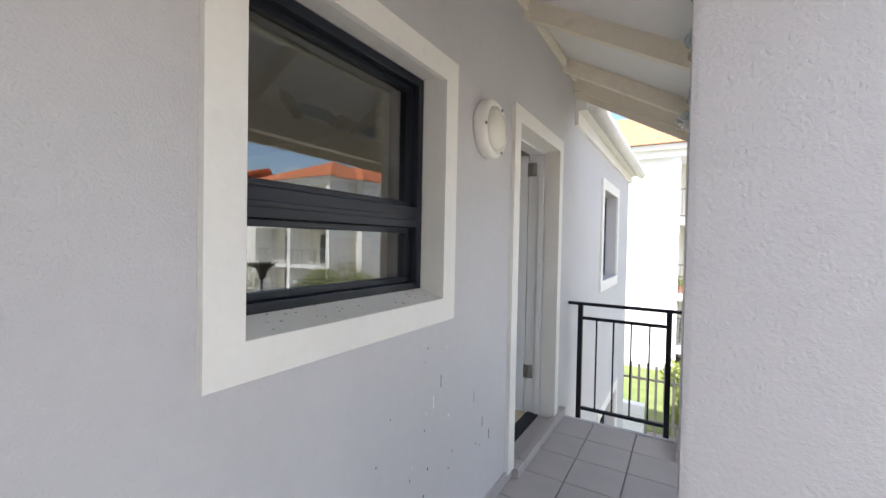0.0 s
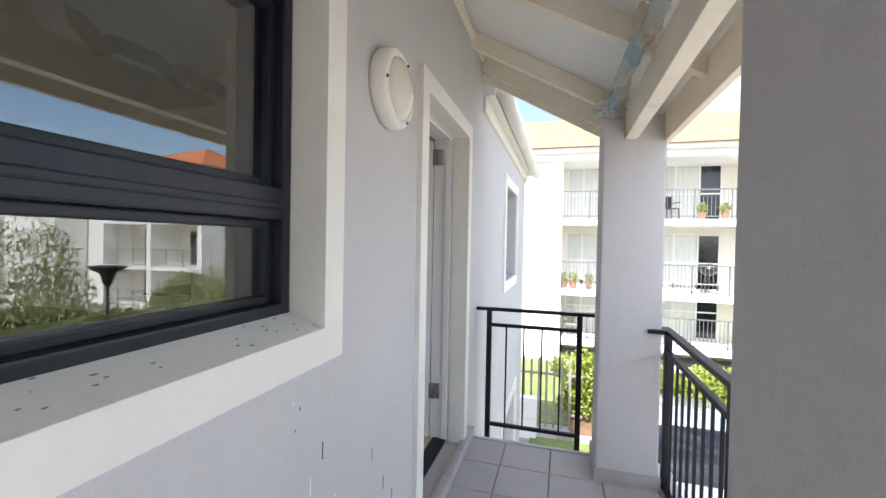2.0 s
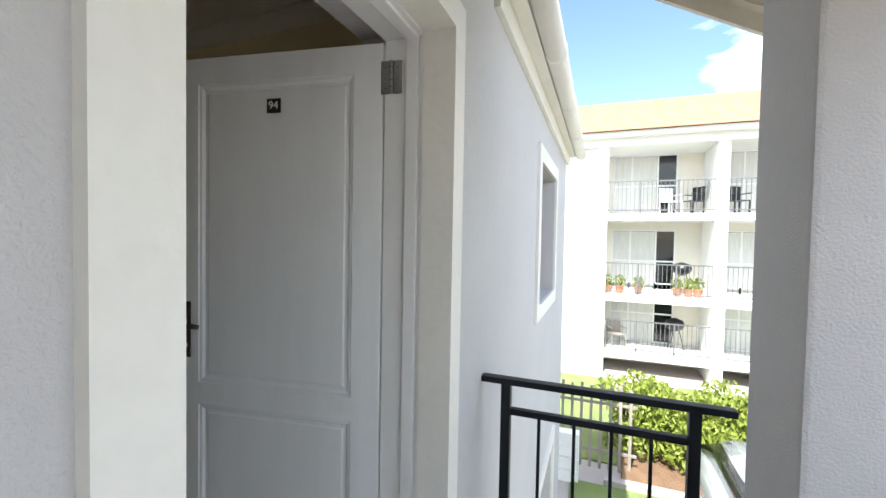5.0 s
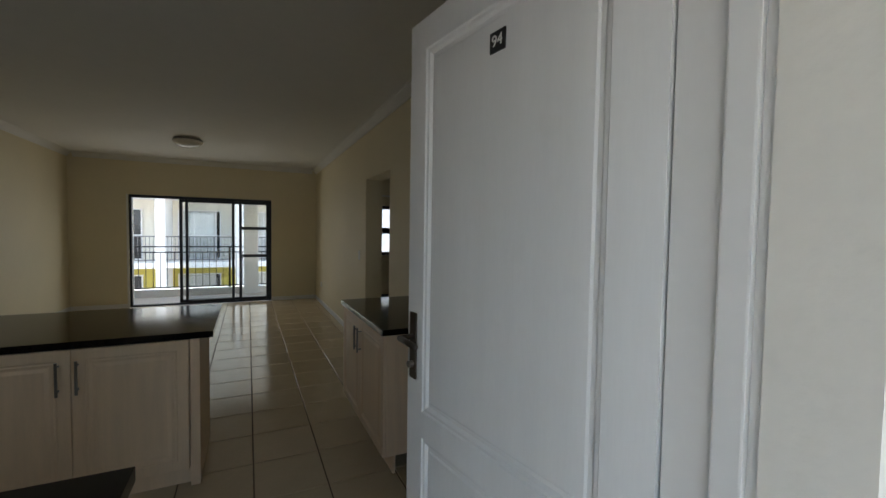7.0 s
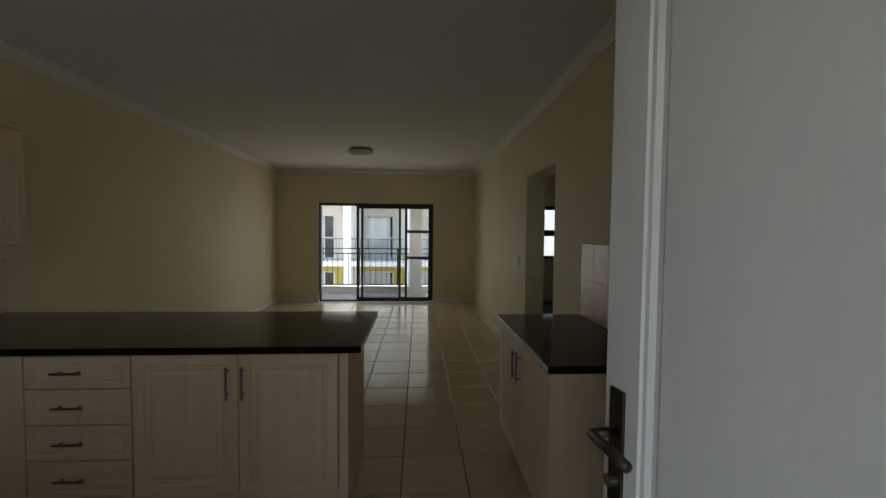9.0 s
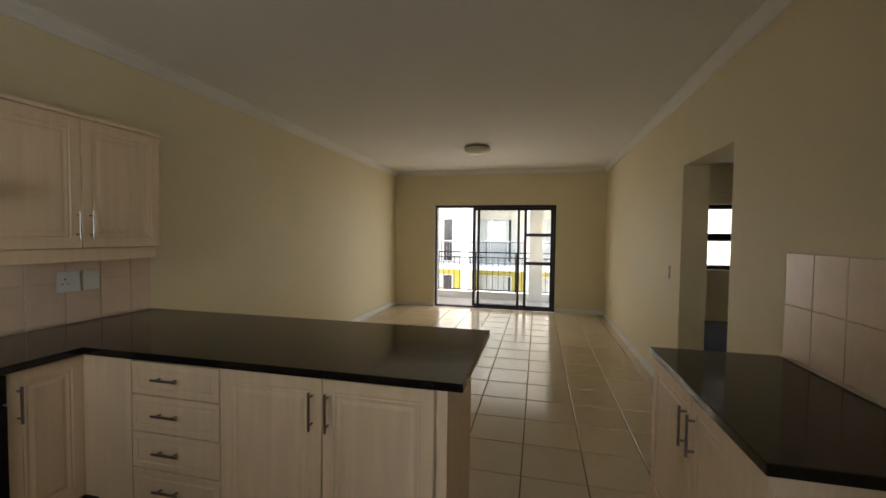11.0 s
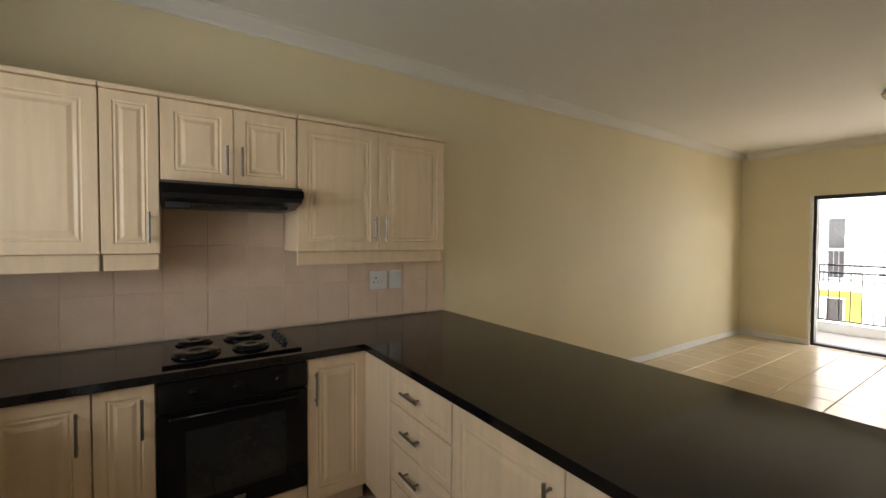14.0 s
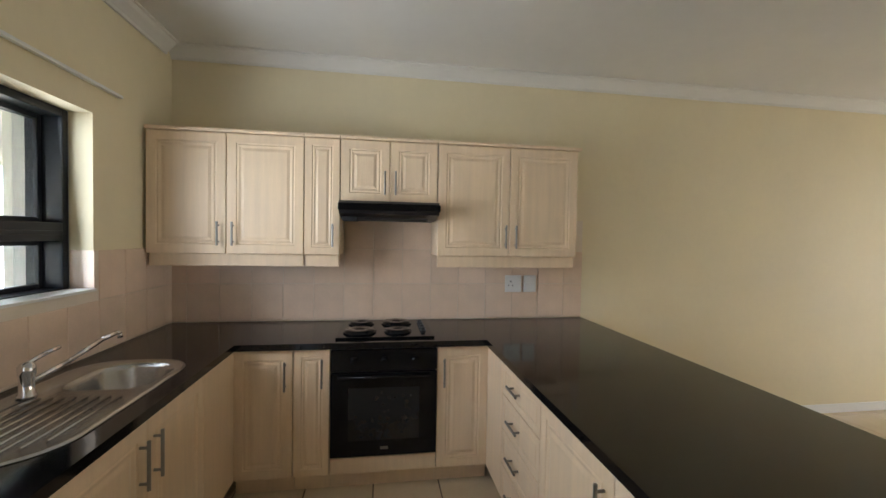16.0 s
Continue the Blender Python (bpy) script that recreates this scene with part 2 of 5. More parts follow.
def lathe(bm, prof, seg=28, m=None):
    """Turn a profile of (radius, height) about z."""
    rings = [[bm.verts.new((r * math.cos(2 * math.pi * k / seg), r * math.sin(2 * math.pi * k / seg), z)) for k in range(seg)] for r, z in prof]
    for a, b in zip(rings, rings[1:]):
        for k in range(seg):
            bm.faces.new((a[k], a[(k + 1) % seg], b[(k + 1) % seg], b[k]))
    for ring in (rings[0], rings[-1]):
        bm.faces.new(ring)
    if m is not None:
        bmesh.ops.transform(bm, matrix=m, verts=[v for r in rings for v in r])


def panel(bm, w, h, t, rings, m):
    """Board of w x h, front towards -y, back at y = t. rings: (inset, depth) steps of the moulded front."""
    def ring(i, y):
        return [bm.verts.new(p) for p in ((i, y, i), (w - i, y, i), (w - i, y, h - i), (i, y, h - i))]
    loops = [ring(0, t), ring(0, 0.002), ring(0.002, 0)] + [ring(i, d) for i, d in rings]
    for a, b in zip(loops, loops[1:]):
        for k in range(4):
            bm.faces.new((a[k], a[(k + 1) % 4], b[(k + 1) % 4], b[k]))
    bm.faces.new(loops[-1])
    bm.faces.new(list(reversed(loops[0])))
    bmesh.ops.transform(bm, matrix=m, verts=[v for lp in loops for v in lp])


def lattice(bm, us, vs, keep, d0, d1, m):
    """One connected board over the cells of a grid that keep(u, v) accepts, from d0 to d1 along local z."""
    pts = {}

    def at(i, j, d):
        if (i, j, d) not in pts:
            pts[i, j, d] = bm.verts.new(m @ Vector((us[i], vs[j], d)))
        return pts[i, j, d]
    n, k = len(us) - 1, len(vs) - 1
    on = {(i, j) for i in range(n) for j in range(k) if keep((us[i] + us[i + 1]) / 2, (vs[j] + vs[j + 1]) / 2)}
    for i, j in on:
        for d in (d0, d1):
            bm.faces.new([at(i, j, d), at(i + 1, j, d), at(i + 1, j + 1, d), at(i, j + 1, d)])
        for di, dj, a, b in ((-1, 0, (i, j), (i, j + 1)), (1, 0, (i + 1, j), (i + 1, j + 1)), (0, -1, (i, j), (i + 1, j)), (0, 1, (i, j + 1), (i + 1, j + 1))):
            if (i + di, j + dj) not in on:
                bm.faces.new([at(*a, d0), at(*b, d0), at(*b, d1), at(*a, d1)])


def smooth(ob):
    for p in ob.data.polygons:
        p.use_smooth = True
    return ob


def thing(name, loc, label, category, group="", kind=""):
    ob = new(name)
    ob.empty_display_size = 0.1
    ob.matrix_world = Matrix.Translation(loc)
    return tagged(ob, label, category, group, kind)


def base(ob):
    p = Vector()
    while ob:
        p = p + ob.location
        ob = ob.parent
    return p


def mesh_of(name, bm, mat):
    bmesh.ops.recalc_face_normals(bm, faces=bm.faces)
    me = bpy.data.meshes.new(name)
    bm.to_mesh(me)
    bm.free()
    me.materials.append(mat)
    return me


def part(name, bm, material, parent, label="", soft=False):
    """Link a bmesh in world coordinates as one mesh under a thing or part."""
    off = base(parent)
    bmesh.ops.translate(bm, vec=-off, verts=bm.verts)
    ob = new(name, mesh_of(name, bm, material))
    ob.parent = parent
    if label:
        ob["label"] = label
    return smooth(ob) if soft else ob


def solo(name, bm, material, label="", category="", group="", kind="", soft=False):
    ob = new(name, mesh_of(name, bm, material))
    tagged(ob, label, category, group, kind)
    return smooth(ob) if soft else ob


def wall(name, axis, a0, a1, z0, z1, u0, u1, holes, mat, label):
    """A wall across axis 'x' or 'y' from a0 to a1 thick, along u0..u1, with rectangular holes (u0, u1, z0, z1)."""
    us = sorted({u0, u1, *[h[0] for h in holes], *[h[1] for h in holes]})
    zs = sorted({z0, z1, *[h[2] for h in holes], *[h[3] for h in holes]})
    rows = []
    for ua, ub in zip(us, us[1:]):
        run = None
        for za, zb in zip(zs, zs[1:]):
            cu, cz = (ua + ub) / 2, (za + zb) / 2
            if any(h[0] < cu < h[1] and h[2] < cz < h[3] for h in holes):
                if run:
                    rows.append((ua, ub, *run))
                run = None
            else:
                run = (run[0], zb) if run else (za, zb)
        if run:
            rows.append((ua, ub, *run))
    bm = bmesh.new()
    for ua, ub, za, zb in rows:
        box(bm, *((a0, a1, ua, ub) if axis == 'x' else (ua, ub, a0, a1)), za, zb)
    return solo(name, bm, mat, label, "wall", kind="structure")

# ---- plan ----
XI, XW, YN, CEIL, CORR = -0.35, -8.62, 3.99, 2.67, -0.03
WIN = (0.738, 1.606, 1.105, 2.022)       # kitchen window opening
DOOR = (2.44, 3.285, 0.0, 2.05)         # front door opening between its plaster reveals
ROUGH = (2.42, 3.36, 2.10)              # opening in the masonry behind them
FAR_WIN = (5.24, 6.30, 0.92, 2.0)       # window further along the same wall
SLD = (0.82, 3.13, 0.0, 2.005)         # sliding door opening
GROUND = -2.85

# ---- structure ----
wall("wall_east", 'x', XI, 0.0, GROUND, 2.95, -1.6, 7.6,
     [WIN, (ROUGH[0], ROUGH[1], CORR, ROUGH[2]), FAR_WIN, (5.3, 6.6, -1.9, -0.75)], M_STUCCO, "light grey textured plaster outside wall")
solo("wall_east_lining", boxes([(XI - 0.004, XI, 0, WIN[0], 0, CEIL), (XI - 0.004, XI, WIN[1], 2.38, 0, CEIL), (XI - 0.004, XI, WIN[0], WIN[1], 0, 1.165),
      (XI - 0.004, XI, WIN[0], WIN[1], WIN[3], CEIL), (XI - 0.004, XI, 2.38, ROUGH[1], ROUGH[2], CEIL), (XI - 0.004, XI, ROUGH[1], YN, 0, CEIL)]),
     M_CREAM, "cream painted inside face of wall", "wall", kind="structure")
solo("window_reveal", boxes([(XI - 0.004, -0.252, WIN[0], WIN[0] + 0.004, WIN[2], WIN[3]), (XI - 0.004, -0.252, WIN[1] - 0.004, WIN[1], WIN[2], WIN[3]),
      (XI - 0.004, -0.252, WIN[0] + 0.004, WIN[1] - 0.004, WIN[3] - 0.004, WIN[3])]), M_CREAM, "cream painted window reveal", "wall", kind="structure")
wall("wall_south", 'y', -0.2, 0.0, 0, CEIL, XW, XI, [], M_CREAM, "cream painted kitchen wall")
wall("wall_north", 'y', YN, YN + 0.2, 0, CEIL, XW, XI, [(-4.63, -3.72, 0.0, 2.04)], M_CREAM, "cream painted wall with open doorway")
wall("wall_west", 'x', XW - 0.24, XW, 0, CEIL + 0.2, -0.2, 7.3, [(SLD[0], SLD[1], 0.0, SLD[3]), (5.0, 6.5, 0.88, 2.0)], M_CREAM, "cream painted wall with sliding door")
wall("wall_bedroom_north", 'y', 7.1, 7.3, 0, CEIL, XW, XI, [], M_CREAM, "cream painted bedroom wall")
solo("floor_slab", boxes([(XW, XI, 0, YN + 0.2, -0.25, -0.008)]), M_GROUT, "dark grouted floor bed under tiles", "floor", kind="structure")
solo("floor_bedroom", boxes([(XW, XI, YN + 0.2, 7.1, -0.25, 0.004)]), M_CARPET, "dark grey carpet", "floor", kind="structure")
solo("ceiling", boxes([(XW, XI, 0, YN, CEIL, CEIL + 0.12), (XW, XI, YN + 0.2, 7.1, CEIL, CEIL + 0.12)]), M_CEIL, "white painted flat ceiling", "ceiling", kind="structure")
wall("wall_passage", 'x', -3.55, -3.45, 0, CEIL, YN + 0.2, 7.1, [], M_CREAM, "cream painted passage wall")


def cornice(name, p, q, inward):
    """Coved cornice from p to q under the ceiling; inward points into the room."""
    prof = [(0.0, -0.085), (0.012, -0.085), (0.016, -0.07), (0.035, -0.05), (0.055, -0.03), (0.066, -0.012), (0.08, -0.01), (0.08, 0.0), (0.0, 0.0)]
    bm = bmesh.new()
    ends = []
    for e in (p, q):
        ends.append([bm.verts.new((e[0] + inward[0] * a, e[1] + inward[1] * a, CEIL + b)) for a, b in prof])
    n = len(prof)
    for k in range(n):
        bm.faces.new((ends[0][k], ends[0][(k + 1) % n], ends[1][(k + 1) % n], ends[1][k]))
    for e in ends:
        bm.faces.new(e)
    return solo(name, bm, M_CEIL, "white coved plaster cornice", "cornice", kind="structure")


cornice("trim_cornice_south", (XW, 0), (XI - 0.004, 0), (0, 1))
cornice("trim_cornice_north", (XW, YN), (XI - 0.004, YN), (0, -1))
cornice("trim_cornice_west", (XW, 0.08), (XW, YN - 0.08), (1, 0))
cornice("trim_cornice_east", (XI - 0.004, 0.08), (XI - 0.004, YN - 0.08), (-1, 0))
SK = 0.075
solo("baseboard_south", B(XW, -3.0, 0.0, 0.014, 0, SK, bev=0.004), M_WHITE, "white painted skirting board", "skirting", kind="structure")
solo("baseboard_north", boxes([(XW, -4.63, YN - 0.014, YN, 0, SK), (-3.72, -3.13, YN - 0.014, YN, 0, SK)], 0.004), M_WHITE, "white painted skirting board", "skirting", kind="structure")
solo("baseboard_west", boxes([(XW, XW + 0.014, 0.014, SLD[0], 0, SK), (XW, XW + 0.014, SLD[1], YN - 0.014, 0, SK)], 0.004), M_WHITE, "white painted skirting board", "skirting", kind="structure")

# ---- balcony and front corridor slabs ----
solo("corridor_slab", boxes([(0.0, 1.30, -1.6, 3.475, -0.28, CORR - 0.008)]), M_CGROUT, "concrete walkway slab with grey grout", "floor", kind="structure")
solo("corridor_slab_edge", boxes([(0.0, 1.30, 3.475, 3.505, -0.28, CORR)]), M_STUCCO, "plastered edge of walkway slab", "floor", kind="structure")
solo("wall_corridor_end", boxes([(0.0, 1.30, -1.75, -1.6, CORR, 2.6)]), M_STUCCO, "light grey textured plaster wall", "wall", kind="structure")
solo("balcony_slab", boxes([(-10.35, XW - 0.24, 0.2, 4.2, -0.25, -0.06)]), M_CTILE, "pale tiled balcony floor", "floor", kind="structure")
solo("balcony_kerb", boxes([(-10.42, -10.22, 0.2, 4.2, -0.06, 0.10)], 0.01), M_FACADE_W, "white painted balcony upstand", "kerb", kind="structure")
solo("balcony_soffit", boxes([(-10.5, XW - 0.24, 0.0, 4.4, 2.24, 2.45)]), M_FACADE_W, "white balcony soffit", "ceiling", kind="structure")
solo("balcony_side_wall", boxes([(-10.35, XW - 0.24, 0.2, 0.42, -0.06, 2.24)]), M_FACADE_W, "white balcony side wall", "wall", kind="structure")


def band(name, y0, y1, z0, z1, w, foot):
    """Raised plaster band round an opening in the corridor wall, in one piece."""
    zs = [z0 - w, z0, z1, z1 + w] if foot else [z0, z1, z1 + w]
    bm = bmesh.new()
    lattice(bm, [y0 - w, y0, y1, y1 + w], zs, lambda u, v: not (y0 < u < y1 and z0 < v < z1), 0.0, 0.022,
            Matrix(((0, 0, 1, 0), (1, 0, 0, 0), (0, 1, 0, 0), (0, 0, 0, 1))))
    bmesh.ops.bevel(bm, geom=[e for e in bm.edges if all(v.co.x > 0.02 for v in e.verts) and e.calc_face_angle(0) > 1.0], offset=0.004, segments=2, profile=0.7, affect='EDGES')
    return solo(name, bm, M_BAND, "cream white raised plaster surround", "trim", kind="structure")


band("trim_window_band", WIN[0], 1.596, 1.122, 2.0, 0.092, True)
band("trim_door_band", DOOR[0], DOOR[1], CORR + 0.06, DOOR[3], 0.09, False)
band("trim_far_window_band", *FAR_WIN, 0.12, True)
band("trim_lower_window_band", 5.3, 6.6, -1.9, -0.75, 0.12, True)
bm = bmesh.new()
for rim in (((WIN[0], 2.0), (1.596, 2.0), (1.596, 2.03), (WIN[0], 2.03)), ((1.596, 1.122), (1.612, 1.122), (1.612, 2.03), (1.596, 2.03))):
    # splayed head and side of the reveal, wider at the window than at the wall's face
    grow = (0, 0.022) if rim[1][1] == 2.0 else (0.009, 0)
    out = [bm.verts.new((0.021, y, z)) for y, z in rim]
    back = [bm.verts.new((-0.095, min(y + grow[0], 1.612), min(z + grow[1], 2.03))) for y, z in rim]
    for k in range(4):
        bm.faces.new((out[k], out[(k + 1) % 4], back[(k + 1) % 4], back[k]))
    bm.faces.new(out)
    bm.faces.new(back)
box(bm, -0.095, 0.021, WIN[0], WIN[0] + 0.003, WIN[2], 2.0)
solo("window_lining", bm, M_BAND, "cream plastered window reveal", "trim", kind="structure")
bm = bmesh.new()
foot_line = [(0.021, 1.10), (0.021, 1.1225), (-0.095, 1.156), (-0.12, 1.156), (-0.12, 1.10)]
ends = [[bm.verts.new((x, y, z)) for x, z in foot_line] for y in (WIN[0] + 0.003, 1.605)]
for k in range(5):
    bm.faces.new((ends[0][k], ends[0][(k + 1) % 5], ends[1][(k + 1) % 5], ends[1][k]))
bm.faces.new(ends[0])
bm.faces.new(ends[1])
solo("window_ledge", bm, M_BAND, "dusty cream plaster window ledge sloping outwards", "sill", kind="structure")
FX0, FX1 = -0.225, -0.085     # depth of the door frame
solo("door_lining", boxes([(FX1, 0.0, ROUGH[0], DOOR[0], CORR, DOOR[3]), (FX1, 0.0, DOOR[1], ROUGH[1], CORR, DOOR[3]), (FX1, 0.0, ROUGH[0], ROUGH[1], DOOR[3], ROUGH[2])]),
     M_BAND, "cream plastered door reveal", "trim", kind="structure")

# ---- windows and doors ----


def window_unit(name, x, y0, y1, z0, z1, zmid, label, depth=(0.03, 0.03), fr=0.055, pane_mat=None):
    """Aluminium window in a wall across x, with a transom at zmid."""
    t = thing(name, (x, (y0 + y1) / 2, z0), label, "window", kind="structure")
    xa, xb = x - depth[1], x + depth[0]
    part("window_frame", boxes([(xa, xb, y0, y0 + fr, z0, z1), (xa, xb, y1 - fr, y1, z0, z1),
                                (xa, xb, y0 + fr, y1 - fr, z0, z0 + fr), (xa, xb, y0 + fr, y1 - fr, z1 - fr, z1)], 0.006), M_ALU, t)
    part("transom", boxes([(xa, xb, y0 + fr, y1 - fr, zmid - 0.055, zmid + 0.03), (xa - 0.004, xb + 0.004, y0 + fr, y1 - fr, zmid - 0.028, zmid - 0.008)], 0.005), M_ALU, t)
    f2 = 0.022
    for za, zb in ((z0 + fr, zmid - 0.055), (zmid + 0.03, z1 - fr)):
        ya, yb = y0 + fr, y1 - fr
        s = part("sash", boxes([(x - 0.02, x + 0.02, ya, ya + f2, za, zb), (x - 0.02, x + 0.02, yb - f2, yb, za, zb),
                                (x - 0.02, x + 0.02, ya + f2, yb - f2, za, za + f2), (x - 0.02, x + 0.02, ya + f2, yb - f2, zb - f2, zb)], 0.004), M_ALU, t)
        g = part("pane", B(x - 0.002, x + 0.002, ya + f2, yb - f2, za + f2, zb - f2), pane_mat or M_GLASS, s)
        g.visible_shadow = False
    return t


window_unit("window_1", -0.145, WIN[0] + 0.004, WIN[1] - 0.002, 1.148, WIN[3] - 0.002, 1.462, "charcoal aluminium kitchen window with reflecting panes", depth=(0.05, 0.105), fr=0.036, pane_mat=M_TINTGLASS)
window_unit("window_2", -0.16, *FAR_WIN, 1.45, "charcoal aluminium window in white wall")
window_unit("window_3", -0.16, 5.3, 6.6, -1.9, -0.75, -1.3, "charcoal aluminium ground floor window")
window_unit("window_4", -8.74, 5.0, 6.5, 0.88, 2.0, 1.45, "charcoal aluminium bedroom window")
solo("window_sill_inside", boxes([(XI - 0.016, -0.252, WIN[0], WIN[1], 1.166, 1.18)], 0.004), M_WHITE, "white tiled inside window sill", "sill", kind="structure")
solo("window_sill_bed", B(XI, -0.252, WIN[0], WIN[1], WIN[2], 1.165), M_CREAM, "cream plaster bed under the sill", "sill", kind="structure")
solo("window_reveal_tiles", boxes([(XI - 0.010, -0.256, WIN[0] + 0.004, WIN[0] + 0.009, 1.181, 1.363), (XI - 0.010, -0.256, WIN[1] - 0.009, WIN[1] - 0.004, 1.181, 1.363)], 0.001), M_WTILE, "pink beige tiles on the window reveal", "tiles", kind="structure")

# sliding door
sld = thing("door_2", (XW - 0.1, 1.98, 0), "black aluminium glazed sliding door to balcony", "sliding door", kind="structure")
xa, xb = XW - 0.14, XW - 0.04
part("door_frame", boxes([(xa, xb, SLD[0], SLD[0] + 0.035, 0, SLD[3]), (xa, xb, SLD[1] - 0.045, SLD[1], 0, SLD[3]),
                          (xa, xb, SLD[0] + 0.035, SLD[1] - 0.045, SLD[3] - 0.05, SLD[3]), (xa, xb, SLD[0] + 0.035, SLD[1] - 0.045, 0, 0.035)], 0.004), M_ALU, sld)


def glazed_leaf(x, y0, y1, z0, z1, st, rails=()):
    lf = part("door_leaf", boxes([(x - 0.02, x + 0.02, y0, y0 + st, z0, z1), (x - 0.02, x + 0.02, y1 - st, y1, z0, z1), (x - 0.02, x + 0.02, y0 + st, y1 - st, z0, z0 + st),
                                  (x - 0.02, x + 0.02, y0 + st, y1 - st, z1 - st, z1)] + [(x - 0.02, x + 0.02, y0 + st, y1 - st, r - 0.03, r + 0.03) for r in rails], 0.004), M_ALU, sld)
    zz = [z0 + st, *[v for r in rails for v in (r - 0.03, r + 0.03)], z1 - st]
    for k in range(0, len(zz), 2):
        g = part("pane", B(x - 0.003, x + 0.003, y0 + st, y1 - st, zz[k], zz[k + 1]), M_SLIDERGLASS, lf)
        g.visible_shadow = False


glazed_leaf(xb - 0.025, 1.66, 2.47, 0.035, SLD[3] - 0.05, 0.045)
glazed_leaf(xb - 0.025, 2.55, SLD[1] - 0.045, 0.035, SLD[3] - 0.05, 0.05, (0.90, 1.44))
glazed_leaf(xa + 0.025, 1.56, 2.60, 0.035, SLD[3] - 0.05, 0.05)
solo("trim_slider_lining", boxes([(XW - 0.02, XW + 0.003, SLD[0] - 0.03, SLD[0], 0, SLD[3] + 0.0), (XW - 0.24, XW - 0.14, SLD[0], SLD[0] + 0.02, 0, SLD[3])], 0.002), M_WHITE, "white painted edge of opening", "trim", kind="structure")

# front door frame
frm = thing("door_frame_front", (-0.2, 2.97, 0), "white painted timber door frame", "door frame", kind="structure")

def jamb(name, y0, y1, z0, z1, rows):
    """Timber frame member with a stop and a rounded outer bead."""
    return part(name, boxes([(FX0, FX1, y0, y1, z0, z1)] + rows, 0.004), M_WHITE, frm)


jamb("jamb", ROUGH[0], 2.492, 0, ROUGH[2], [(FX1 - 0.06, FX1 - 0.018, 2.492, 2.508, 0, 2.045), (FX1 - 0.012, FX1 + 0.006, ROUGH[0] + 0.02, 2.482, 0, 2.05)])
jamb("jamb", 3.298, ROUGH[1], 0, ROUGH[2], [(FX1 - 0.06, FX1 - 0.018, 3.286, 3.298, 0, 2.045), (FX1 - 0.012, FX1 + 0.006, 3.304, ROUGH[1], 0, 2.05)])
jamb("head", 2.492, 3.298, 2.048, ROUGH[2], [(FX1 - 0.06, FX1 - 0.018, 2.508, 3.286, 2.036, 2.048)])
solo("door_step", B(-0.105, 0.0, ROUGH[0], ROUGH[1], CORR, 0.004, bev=0.003), M_CTILE, "beige tiled door step", "step", kind="structure")
solo("door_threshold", B(-0.20, -0.106, DOOR[0], 3.30, CORR, 0.014, bev=0.004), M_RAIL, "black painted door threshold", "threshold", kind="structure")
solo("floor_doorway", B(XI, -0.201, ROUGH[0], ROUGH[1], CORR, 0.0), M_FTILE, "glazed beige tile in the doorway", "floor", kind="structure")

# front door leaf, standing open into the room; local: hinge at origin, leaf along +x, outside face towards -y
HINGE = (-0.232, 3.312, 0.0)
leaf = thing("door_1", HINGE, "white panelled front door standing open", "door", kind="structure")
LW, LH, LT = 0.783, 2.03, 0.042
ANG = math.degrees(math.atan2(-0.125, -0.77))
ML = pose(*HINGE, 0, 0, ANG) @ pose(0, 0, 0.012)


def leaf_board(bm):
    """Door board with two recessed panels on both faces; runs along +x, thickness along y."""
    xs = [0, 0.10, LW - 0.085, LW]
    zs = [0, 0.20, 0.785, 0.865, LH - 0.09, LH]
    for y, s in ((-LT / 2, 1), (LT / 2, -1)):
        grid = [[bm.verts.new((x, y, z)) for z in zs] for x in xs]
        for i in range(3):
            for j in range(5):
                q = [grid[i][j], grid[i + 1][j], grid[i + 1][j + 1], grid[i][j + 1]]
                if i == 1 and j in (1, 3):
                    x0, x1, z0, z1 = xs[1], xs[2], zs[j], zs[j + 1]
                    prev = q
                    for ins, dep in ((0.004, 0.004), (0.012, 0.005), (0.020, 0.012), (0.030, 0.012), (0.036, 0.009)):
                        ring = [bm.verts.new((a, y + s * dep, b)) for a, b in ((x0 + ins, z0 + ins), (x1 - ins, z0 + ins), (x1 - ins, z1 - ins), (x0 + ins, z1 - ins))]
                        for k in range(4):
                            bm.faces.new((prev[k], prev[(k + 1) % 4], ring[(k + 1) % 4], ring[k]))
                        prev = ring
                    bm.faces.new(prev)
                else:
                    bm.faces.new(q)
    h = LT / 2
    for a, b in (((0, 0), (0, LH)), ((LW, 0), (LW, LH)), ((0, 0), (LW, 0)), ((0, LH), (LW, LH))):
        bm.faces.new([bm.verts.new(p) for p in ((a[0], -h, a[1]), (b[0], -h, b[1]), (b[0], h, b[1]), (a[0], h, a[1]))])


# on this leaf +y (turned) faces the corridor side
bm = bmesh.new()
leaf_board(bm)
bmesh.ops.remove_doubles(bm, verts=bm.verts, dist=0.0004)
bmesh.ops.transform(bm, matrix=ML, verts=bm.verts)
leaf_mesh = part("leaf", bm, M_DOORPAINT, leaf)
OUT = LT / 2   # corridor side face, local y
bm = bmesh.new()
box(bm, LW - 0.055, LW - 0.018, OUT, OUT + 0.006, 0.955, 1.16, 0.003, ML)
plate = part("handle_plate", bm, M_HANDLE, leaf, "dark aged metal lever handle plate")
bm = bmesh.new()
tube(bm, [(LW - 0.036, OUT + 0.004, 1.085), (LW - 0.036, OUT + 0.05, 1.085), (LW - 0.13, OUT + 0.052, 1.08)], 0.009)
bmesh.ops.transform(bm, matrix=ML, verts=bm.verts)
